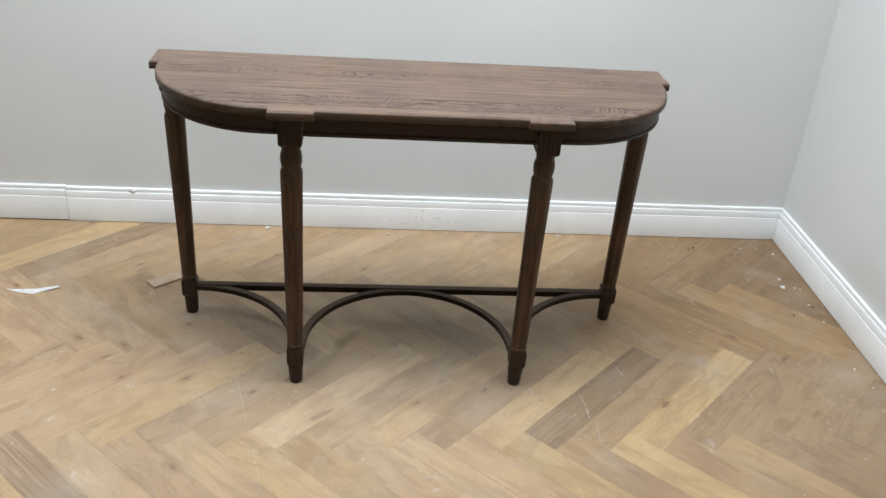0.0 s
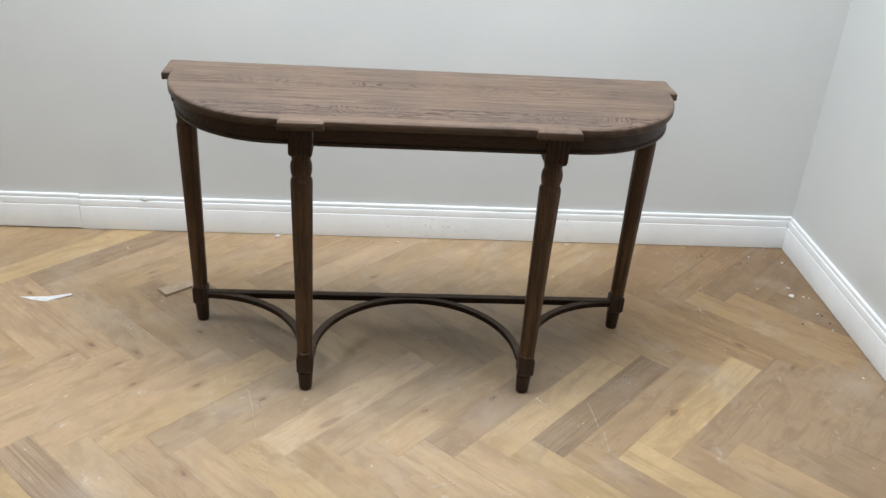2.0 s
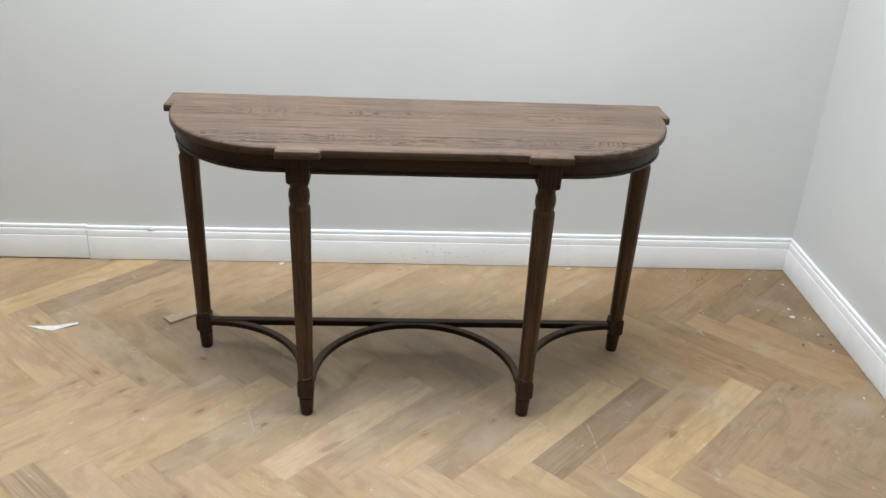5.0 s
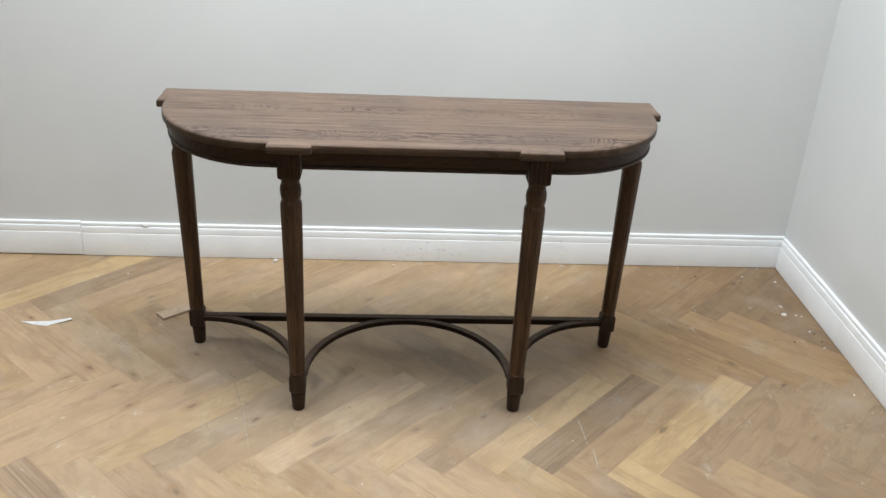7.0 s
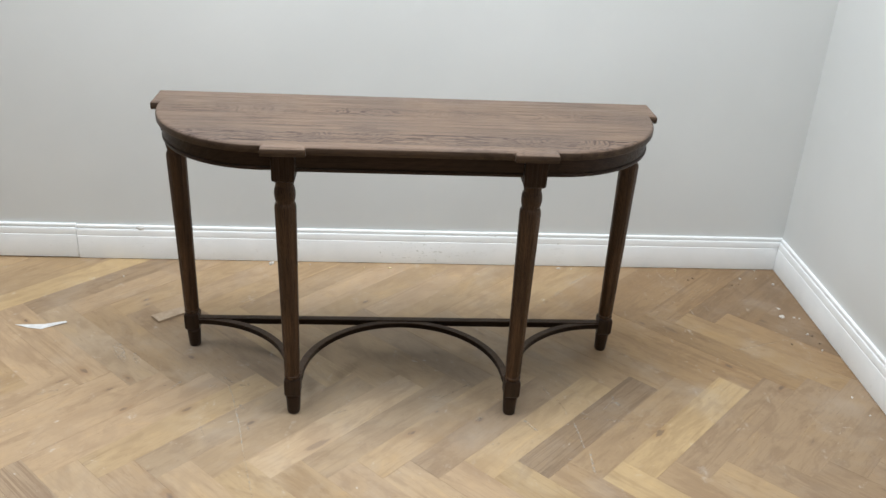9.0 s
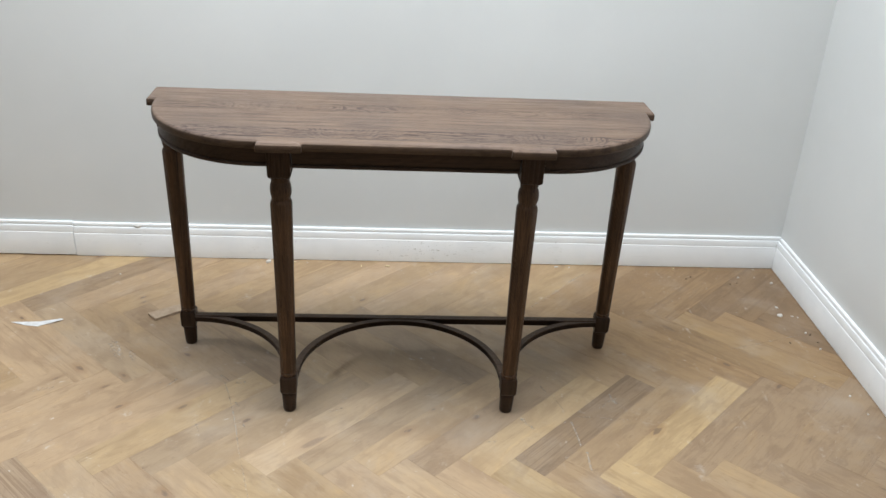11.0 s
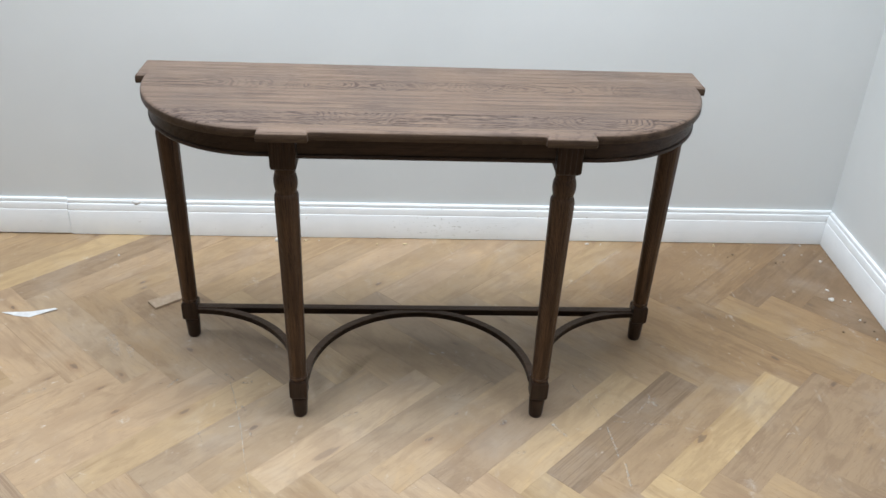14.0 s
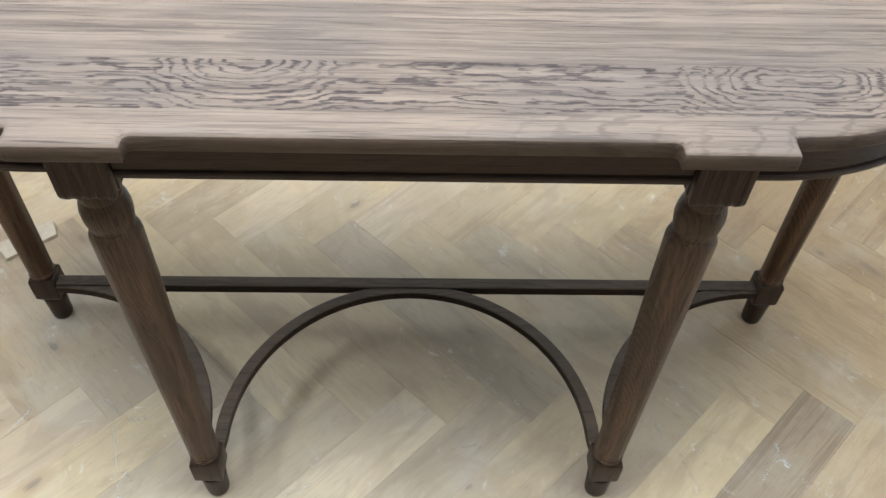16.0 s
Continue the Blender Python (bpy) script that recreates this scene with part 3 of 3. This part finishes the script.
def build_aprons(table):
    part("front_apron", sweep(bmesh.new(), [(-0.277, -0.965), (-0.1, -0.965), (0.1, -0.965), (0.277, -0.965)], APRON), OAK_RAIL, table, "", 30)
    cx, cy, a, b = 0.362, -0.650, 0.293, 0.308
    curve = [(0.331, cy - b)] + [(cx + a * math.sin(n / 28 * math.pi / 2), cy - b * math.cos(n / 28 * math.pi / 2)) for n in range(29)] + [(cx + a, -0.615)]
    part("side_apron", sweep(bmesh.new(), curve, APRON), OAK_RAIL, table, "curved apron with a bead along its lower edge", 30)
    mirrored = [(-x, y) for x, y in reversed(curve)]
    part("side_apron", sweep(bmesh.new(), mirrored, APRON), OAK_RAIL, table, "curved apron with a bead along its lower edge", 30)
    bm = bmesh.new()
    box(bm, -0.63, 0.63, -0.572, -0.552, 0.7326, 0.7783)
    part("back_apron", bm, OAK_RAIL, table, "", 30)


def octagon(radius, z, facets, count=48):
    """A ring that goes from a circle (facets 0) to a softened octagon (1)."""
    ring = []
    for n in range(count):
        q = 2 * math.pi * n / count
        off = (q + math.pi / 8) % (math.pi / 4) - math.pi / 8
        r = radius * ((1 - facets * 0.6) + facets * 0.6 * 0.972 * min(1 / math.cos(off), 1.066))
        ring.append((r * math.sin(q), -r * math.cos(q), z))
    return ring


def build_leg(table, x, y, lean, spread):
    """A turned leg: fluted square head, bulb, tapered faceted shaft, square ankle and tapered toe."""
    turned = [
        (0.0212, 0.7120, 0), (0.0226, 0.7000, 0), (0.0230, 0.6940, 0), (0.0222, 0.6900, 0), (0.0232, 0.6872, 0), (0.0252, 0.6810, 0), (0.0265, 0.6730, 0), (0.0267, 0.6660, 0),
        (0.0260, 0.6580, 0), (0.0244, 0.6500, 0), (0.0228, 0.6452, 0), (0.0226, 0.6440, 0), (0.0236, 0.6418, 0.4), (0.0258, 0.6385, 0.8), (0.0272, 0.6335, 1), (0.0276, 0.6280, 1),
    ]
    turned += [(0.0276 - 0.0062 * n / 8, 0.628 - 0.493 * n / 8, 1) for n in range(1, 9)]
    turned += [(0.0208, 0.1318, 0.6), (0.0198, 0.1302, 0), (0.0198, 0.1288, 0), (0.0218, 0.1272, 0), (0.0226, 0.1248, 0), (0.0218, 0.1222, 0), (0.0202, 0.1208, 0), (0.0200, 0.1110, 0)]
    bm = stack(bmesh.new(), [octagon(r, z, f) for r, z, f in turned])
    leg = part("leg", bm, OAK_LEG, table, "", 28)
    leg.location = (x, y, 0)

    w, section = 0.0285, []
    for k in range(4):
        c, s = (1, 0, -1, 0)[k], (0, 1, 0, -1)[k]
        side = [(-w + 0.0025, -w)]
        for f in range(4):
            mid = (f - 1.5) * 0.0118
            side += [(mid - 0.0042, -w), (mid - 0.0022, -w + 0.0013), (mid + 0.0022, -w + 0.0013), (mid + 0.0042, -w)]
        side += [(w - 0.0025, -w), (w - 0.0006, -w + 0.0006)]
        section += [(px * c - py * s, px * s + py * c) for px, py in side]
    levels = [(1.0, 0.7783), (1.0, 0.7140), (0.985, 0.7105), (0.92, 0.7068), (0.80, 0.7040)]
    bm = stack(bmesh.new(), [[(px * k, py * k, z) for px, py in section] for k, z in levels])
    part("plinth", bm, OAK_HEAD, leg, "square fluted head", 25)

    bm = bmesh.new()
    h = 0.0222
    shapes = [(0.0192, 0.1188), (h - 0.0008, 0.1158), (h, 0.1125), (h, 0.0705), (h - 0.0012, 0.0665), (0.0188, 0.0632)]
    stack(bm, [[(px, py, z) for px, py in fillet([(-s, -s, 0.003), (s, -s, 0.003), (s, s, 0.003), (-s, s, 0.003)], 3)] for s, z in shapes])
    part("ankle_block", bm, OAK_FOOT, leg, "", 28)
    toe = [(0.0180, 0.0650, 0), (0.0182, 0.0590, 0), (0.0204, 0.0570, 0), (0.0206, 0.0520, 0), (0.0200, 0.0460, 0), (0.0180, 0.0080, 0), (0.0172, 0.0025, 0), (0.0155, 0.0, 0)]
    part("toe", stack(bmesh.new(), [octagon(r, z, f, 32) for r, z, f in toe]), OAK_FOOT, leg, "", 28)
    # the leg leans a little, its head further out than its foot
    for ob in (leg, *leg.children):
        for v in ob.data.vertices:
            v.co.y -= lean * v.co.z
            v.co.x += spread * v.co.z
    return leg


BAR = [(0.0088, 0.1035), (0.0105, 0.1020), (0.0105, 0.0855), (0.0095, 0.0845), (-0.0115, 0.0845), (-0.0125, 0.0855), (-0.0125, 0.1020), (-0.0108, 0.1035)]


def lit_top(bar):
    """The upper face of a bar takes a lighter copy of its oak: the light on it, painted."""
    bar.data.materials.append(OAK_LIT)
    for face in bar.data.polygons:
        face.material_index = int(face.normal.z > 0.45)



def build_stretchers(table):
    lit_top(part("back_stretcher", sweep(bmesh.new(), [(-0.625, -0.588), (-0.2, -0.588), (0.2, -0.588), (0.625, -0.588)], BAR), OAK_BAR, table, "straight bar, its upper face painted lighter as if lit", 30))
    r, cy = 0.290, -0.890
    arc = [(-r - 0.004, -0.918)] + [(-r * math.cos(n / 48 * math.pi), cy + r * math.sin(n / 48 * math.pi)) for n in range(49)] + [(r + 0.004, -0.918)]
    low = [(o * 0.86, 0.0925 + (z - 0.0940) * 0.85) for o, z in BAR]
    lit_top(part("arched_stretcher", sweep(bmesh.new(), arc, low), OAK_BAR, table, "slender bar bent in a half circle", 30))
    cx, cy, a, b = 0.622, -0.882, 0.301, 0.288
    quarter = [(0.320, -0.918)] + [(cx - a * math.cos(n / 26 * math.pi / 2), cy + b * math.sin(n / 26 * math.pi / 2)) for n in range(27)] + [(0.63, cy + b)]
    lit_top(part("side_stretcher", sweep(bmesh.new(), quarter, low), OAK_BAR, table, "slender bar bent in a quarter circle", 30))
    lit_top(part("side_stretcher", sweep(bmesh.new(), [(-x, y) for x, y in reversed(quarter)], low), OAK_BAR, table, "slender bar bent in a quarter circle", 30))


def build_table():
    table = new("console_table")
    tagged(table, "dark-stained oak half-round console table with four turned legs", "console table")
    build_tabletop(table)
    build_aprons(table)
    for x, y, lean, spread in ((-0.304, -0.928, 0.023, -0.005), (0.304, -0.928, 0.023, 0.005), (-0.643, -0.582, 0.008, -0.011), (0.643, -0.582, 0.008, 0.011)):
        build_leg(table, x, y, lean, spread)
    build_stretchers(table)
    return table


build_table()


# ---- litter on the floor ----
def flake(name, x, y, size, height, material, label, category, sides=7, flat=0.35):
    """A small irregular broken piece lying on the floor."""
    rnd = random.Random(round(x * 977 + y * 331, 3))
    ring = [(size * rnd.uniform(flat, 1.15) * math.cos(2 * math.pi * n / sides), size * 0.7 * rnd.uniform(flat, 1.15) * math.sin(2 * math.pi * n / sides)) for n in range(sides)]
    turn = rnd.uniform(0, math.pi)
    spin = [(px * math.cos(turn) - py * math.sin(turn), px * math.sin(turn) + py * math.cos(turn)) for px, py in ring]
    bm = stack(bmesh.new(), [[(px * k, py * k, z * rnd.uniform(0.8, 1.0) if z else 0.0) for px, py in spin] for k, z in ((1.0, 0.0), (1.02, height * 0.6), (0.66, height))])
    ob = part(name, bm, material, None, "", 0)
    ob.location = (x, y, 0.0004)
    return tagged(ob, label, category)


def paper_scrap():
    bm = bmesh.new()
    pts = [(-1.226, -0.486), (-1.180, -0.500), (-1.138, -0.506), (-1.128, -0.498), (-1.070, -0.468), (-1.078, -0.464), (-1.140, -0.481), (-1.185, -0.482)]
    lift = [0.004, 0.001, 0.0006, 0.001, 0.005, 0.0065, 0.004, 0.003]
    stack(bm, [[(x, y, z + t) for (x, y), z in zip(pts, lift)] for t in (0.0, 0.0005)])
    tagged(part("paper_scrap", bm, PAPER, None, "", 0), "torn sliver of white paper lying on the parquet", "paper scrap")


def card_piece():
    bm = bmesh.new()
    pts = [(-0.816, -0.424), (-0.783, -0.461), (-0.705, -0.396), (-0.722, -0.358)]
    stack(bm, [[(x, y, z) for x, y in pts] for z in (0.0006, 0.0085)])
    tagged(part("card_piece", bm, CARD, None, "", 0), "small rectangle of tan wood offcut beside the table leg", "offcut")


paper_scrap()
card_piece()
CRUMBS = [
    (-0.475, -0.026, 0.020, 0.013), (-0.980, -0.141, 0.007, 0.004), (0.605, -0.020, 0.012, 0.005), (0.654, -0.023, 0.006, 0.004), (1.292, -0.081, 0.007, 0.004),
    (1.356, -0.078, 0.004, 0.003), (1.405, -0.121, 0.012, 0.005), (1.351, -0.308, 0.010, 0.004), (1.341, -0.363, 0.021, 0.006), (1.383, -0.369, 0.008, 0.004),
    (1.398, -0.377, 0.007, 0.004), (1.383, -0.481, 0.008, 0.005), (1.387, -0.585, 0.007, 0.006), (1.376, -0.012, 0.008, 0.004), (1.372, -0.937, 0.006, 0.003),
    (1.362, -0.845, 0.010, 0.002), (-0.332, -0.023, 0.005, 0.003),
]
for x, y, size, height in CRUMBS:
    tagged(flake("plaster_crumb", x, y, size * 0.74, height * 0.8, PLASTER, "white crumb of broken plaster on the floor", "crumb"), group="plaster crumbs")
for x, y, size in ((-0.377, -0.026, 0.009), (-0.034, -0.041, 0.011), (-0.131, -0.045, 0.005), (1.059, -0.022, 0.006)):
    tagged(flake("wood_chip", x, y, size, 0.006, SAWDUST, "pale chip of raw wood by the skirting", "wood chip"), group="wood chips")
for x, y, size in ((1.108, -0.084, 0.008), (1.242, -0.136, 0.006), (1.394, -0.491, 0.011), (1.399, -0.541, 0.007), (1.301, -0.547, 0.006), (1.27, -0.13, 0.004), (1.085, -0.10, 0.004)):
    tagged(flake("grit_crumb", x, y, size * 0.7, 0.004, GRIT, "dark crumb of dirt on the floor", "crumb"), group="dirt crumbs")


def filler_lump():
    bm = stack(bmesh.new(), [[(0.016 * k * math.cos(q) * (1 + 0.2 * math.sin(3 * q)), -0.006 * k, 0.010 * k * math.sin(q)) for q in [2 * math.pi * n / 14 for n in range(14)]] for k in (1.0, 0.9, 0.45)])
    for v in bm.verts:
        v.co.y = -0.012 + 0.010 * abs(v.co.y) / 0.006
    ob = part("filler_lump", bm, FILLER, None, "", 60)
    ob.location = (-0.945, 0.0078, 0.1235)
    tagged(ob, "smear of beige filler on the skirting moulding", "filler")


filler_lump()
tagged(flake("caulk_crumb", 1.451, -0.004, 0.005, 0.010, FILLER, "grey lump of old caulk in the skirting corner", "caulk")).location.z = 0.099


def scuff_mark(strength, width, points):
    """A thin line of dust and paint rubbed onto the floor."""
    rnd = random.Random(len(points) + round(points[0][0] * 1000))
    fine = []
    for (x0, y0), (x1, y1) in zip(points, points[1:]):
        fine += [(x0 + (x1 - x0) * n / 6, y0 + (y1 - y0) * n / 6) for n in range(6)]
    fine.append(points[-1])
    bm, left, right = bmesh.new(), [], []
    for i, (x, y) in enumerate(fine):
        a, b = fine[max(i - 1, 0)], fine[min(i + 1, len(fine) - 1)]
        t = Vector((b[0] - a[0], b[1] - a[1])).normalized()
        w = width * rnd.uniform(0.25, 0.7) * (0.35 if i in (0, len(fine) - 1) else 1)
        left.append((x + t.y * w, y - t.x * w))
        right.append((x - t.y * w, y + t.x * w))
    outline = left + right[::-1]
    lo = [bm.verts.new((x, y, 0.0006)) for x, y in outline]
    hi = [bm.verts.new((x, y, 0.0011)) for x, y in outline]
    count, half = len(outline), len(left)
    for i in range(count):
        j = (i + 1) % count
        bm.faces.new((lo[i], lo[j], hi[j], hi[i]))
    for i in range(half - 1):
        bm.faces.new((hi[i], hi[i + 1], hi[count - 2 - i], hi[count - 1 - i]))
    ob = part("scuff_mark", bm, SCUFF[strength], None, "", 0)
    label = "pale chalky scratch rubbed across the parquet" if strength == "bold" else "faint dusty scratch rubbed across the parquet"
    tagged(ob, label, "scuff mark", "scuff marks")


# the long scratch in front of the table
scuff_mark("bold", 0.0032, [(-0.508, -0.794), (-0.480, -0.876), (-0.454, -0.964), (-0.433, -1.047), (-0.423, -1.091)])
scuff_mark("faint", 0.0035, [(-0.421, -1.10), (-0.405, -1.159), (-0.371, -1.283), (-0.351, -1.377)])
# flecks beside the left front leg
scuff_mark("faint", 0.006, [(-0.754, -0.863), (-0.729, -0.836)])
scuff_mark("faint", 0.006, [(-0.702, -0.816), (-0.682, -0.809)])
scuff_mark("bold", 0.007, [(-0.666, -0.829), (-0.655, -0.806), (-0.643, -0.788)])
scuff_mark("faint", 0.006, [(-0.564, -0.815), (-0.538, -0.811)])
scuff_mark("faint", 0.010, [(-0.525, -0.766), (-0.496, -0.794)])
scuff_mark("bold", 0.008, [(-0.478, -0.805), (-0.460, -0.808), (-0.445, -0.801)])
scuff_mark("bold", 0.005, [(-0.459, -0.902), (-0.444, -0.921)])
scuff_mark("faint", 0.006, [(-0.424, -1.000), (-0.416, -1.018)])
scuff_mark("faint", 0.005, [(-0.550, -1.001), (-0.534, -1.037)])
scuff_mark("faint", 0.010, [(-1.031, -0.858), (-0.978, -0.835)])
scuff_mark("bold", 0.006, [(-0.605, -1.343), (-0.590, -1.373)])
scuff_mark("faint", 0.026, [(-0.885, -0.585), (-0.860, -0.640), (-0.830, -0.690)])
scuff_mark("faint", 0.020, [(-0.815, -0.640), (-0.790, -0.700)])
# under and before the middle
scuff_mark("faint", 0.006, [(-0.201, -0.945), (-0.155, -0.924)])
scuff_mark("faint", 0.004, [(0.114, -0.862), (0.154, -0.832), (0.202, -0.793)])
scuff_mark("faint", 0.004, [(0.070, -0.862), (0.131, -0.848)])
scuff_mark("faint", 0.008, [(0.009, -1.321), (0.099, -1.305)])
scuff_mark("bold", 0.007, [(0.204, -0.971), (0.227, -0.952)])
scuff_mark("faint", 0.008, [(0.236, -1.076), (0.262, -1.070)])
# round the right front leg and on the dark plank
scuff_mark("bold", 0.008, [(0.341, -0.958), (0.355, -0.989), (0.374, -1.015)])
scuff_mark("faint", 0.007, [(0.422, -0.807), (0.437, -0.848)])
scuff_mark("faint", 0.0035, [(0.452, -0.861), (0.472, -0.927)])
scuff_mark("bold", 0.005, [(0.484, -0.978), (0.489, -1.040), (0.491, -1.089)])
scuff_mark("bold", 0.007, [(0.503, -1.111), (0.500, -1.152), (0.501, -1.192)])
scuff_mark("faint", 0.0035, [(0.504, -0.958), (0.582, -0.964), (0.655, -0.971)])
scuff_mark("bold", 0.007, [(0.622, -0.848), (0.624, -0.875), (0.637, -0.896)])
scuff_mark("faint", 0.006, [(0.641, -0.861), (0.606, -0.888), (0.577, -0.920)])
scuff_mark("faint", 0.0035, [(1.080, -0.592), (1.353, -0.496)])
scuff_mark("faint", 0.011, [(0.463, -0.333), (0.551, -0.24), (0.644, -0.129), (0.705, -0.072)])


# ---- herringbone planks ----
PALETTE = {
    "Y": (0.449, 0.318, 0.167), "C": (0.467, 0.337, 0.205), "L": (0.429, 0.304, 0.169), "W": (0.444, 0.317, 0.191), "R": (0.409, 0.287, 0.172), "T": (0.397, 0.275, 0.153), "P": (0.367, 0.253, 0.144),
    "G": (0.356, 0.253, 0.151), "S": (0.359, 0.261, 0.163), "B": (0.315, 0.219, 0.131), "D": (0.273, 0.190, 0.115), "K": (0.306, 0.217, 0.134), "H": (0.343, 0.247, 0.158),
}
# the planks' tones along each row, from the plank numbered first
ROWS_OF_TONE = {
    ("U", 0): (-14, "TTRRRRLSGCGTBLDPYBBBB"),
    ("V", -1): (-12, "TYHWRWLTRWRYPYPTBBB"),
    # -10 to -8: browner planks, with the table's shade painted into their tones
    ("V", 0): (-14, "TRRSPBBLTTKTGPPTTTLTBBB"),
    ("U", 1): (-15, "TTTYBRTRTPRTRTTLTPPPBBBB"),
}
TINTS = {(way, first + i, n): key for (way, n), (first, keys) in ROWS_OF_TONE.items() for i, key in enumerate(keys)}
TONES = "TTRPWGLBS"


def clip(poly, nx, ny, limit):
    """What of the outline lies where nx * x + ny * y is under the limit."""
    out = []
    for i, p in enumerate(poly):
        q = poly[(i + 1) % len(poly)]
        over_p, over_q = (v[0] * nx + v[1] * ny - limit for v in (p, q))
        if over_p <= 0:
            out.append(p)
        if (over_p <= 0) != (over_q <= 0):
            t = over_p / (over_p - over_q)
            out.append((p[0] + (q[0] - p[0]) * t, p[1] + (q[1] - p[1]) * t))
    return out


def plank_mesh(bm, outline):
    """A plank with eased upper edges over a convex outline."""
    loops = []
    for d, z in ((0.00005, -0.016), (0.00005, -0.0003), (0.0003, 0.0)):
        loops.append([bm.verts.new((x, y, z)) for x, y in inset(outline, d)])
    count = len(outline)
    for a, b in zip(loops, loops[1:]):
        for i in range(count):
            j = (i + 1) % count
            bm.faces.new((a[i], a[j], b[j], b[i]))
    bm.faces.new(loops[-1])


def lay_floor():
    rnd = random.Random(11)
    w, length = FLOOR_W, FLOOR_L
    u0, v0, c = -0.593, -1.0205, math.sqrt(0.5)
    whole = [(-length / 2, -w / 2), (length / 2, -w / 2), (length / 2, w / 2), (-length / 2, w / 2)]
    bm = bmesh.new()
    plank_mesh(bm, whole)
    shared = bpy.data.meshes.new("plank")
    bm.to_mesh(shared)
    bm.free()
    shared.materials.append(OAK_FLOOR)
    rest = {45: bmesh.new(), 135: bmesh.new()}
    limits = ((-1, 0, -WEST - 0.02), (1, -SLANT, EAST - 0.006), (0, -1, -SOUTH - 0.02), (0, 1, 0.0100))
    for n in range(-14, 6):
        for k in range(-60, 60):
            for way in "UV":
                if way == "U":
                    uc, vc, turn = u0 + k * w + n * length + length / 2, v0 - (k + 0.5) * w + n * length, 45
                else:
                    uc, vc, turn = u0 + length + (k + 0.5) * w + n * length, v0 - (k + 1) * w + n * length + length / 2, 135
                x, y = (uc - vc) * c, (uc + vc) * c
                if not (WEST - 0.3 < x < 1.76 and SOUTH - 0.3 < y < 0.35):
                    continue
                q = radians(turn)
                key = TINTS.get((way, k, n), rnd.choice(TONES))
                tone = PALETTE[key]
                lift = rnd.uniform(0.94, 1.06)
                world_outline = [(x + px * math.cos(q) - py * math.sin(q), y + px * math.sin(q) + py * math.cos(q)) for px, py in whole]
                cut = world_outline
                for nx, ny, limit in limits:
                    cut = clip(cut, nx, ny, limit) if cut else cut
                if len(cut) < 3:
                    continue
                area = sum(a[0] * b[1] - a[1] * b[0] for a, b in zip(cut, cut[1:] + cut[:1])) / 2
                if area < 2e-4:
                    continue
                if y < -2.35 or x < -2.1:
                    turned = [(px * math.cos(q) + py * math.sin(q), -px * math.sin(q) + py * math.cos(q)) for px, py in cut]
                    plank_mesh(rest[turn], turned)
                    continue
                if area > w * length - 1e-5:
                    mesh = shared
                else:
                    local = [((px - x) * math.cos(q) + (py - y) * math.sin(q), -(px - x) * math.sin(q) + (py - y) * math.cos(q)) for px, py in cut]
                    tidy = [p for i, p in enumerate(local) if (Vector(p) - Vector(local[i - 1])).length > 0.004]
                    if len(tidy) < 3:
                        continue
                    bm = bmesh.new()
                    plank_mesh(bm, tidy)
                    mesh = bpy.data.meshes.new("plank")
                    bm.to_mesh(mesh)
                    bm.free()
                    mesh.materials.append(OAK_FLOOR)
                ob = new("plank", mesh)
                ob.parent = floor
                ob.matrix_basis = pose(x, y, rnd.uniform(-0.0003, 0.0003), 0, 0, turn)
                # boards turn darker and browner towards the corner
                browned = min(max((x - 0.45) / 0.35, 0), 1) * min(max((y + 1.0) / 0.4, 0), 1)
                tone = (tone[0] * (1 - 0.20 * browned), tone[1] * (1 - 0.25 * browned), tone[2] * (1 - 0.31 * browned))
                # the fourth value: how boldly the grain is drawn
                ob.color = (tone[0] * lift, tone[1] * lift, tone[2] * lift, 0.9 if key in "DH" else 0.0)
    for turn, bm in rest.items():
        ob = part("plank", bm, OAK_FLOOR_FAR, floor, "rest of the parquet", 0)
        ob.matrix_basis = pose(0, 0, 0, 0, 0, turn)
        ob.color = (0.377, 0.265, 0.142, 0.2)
        ob["kind"] = "stuff"


lay_floor()
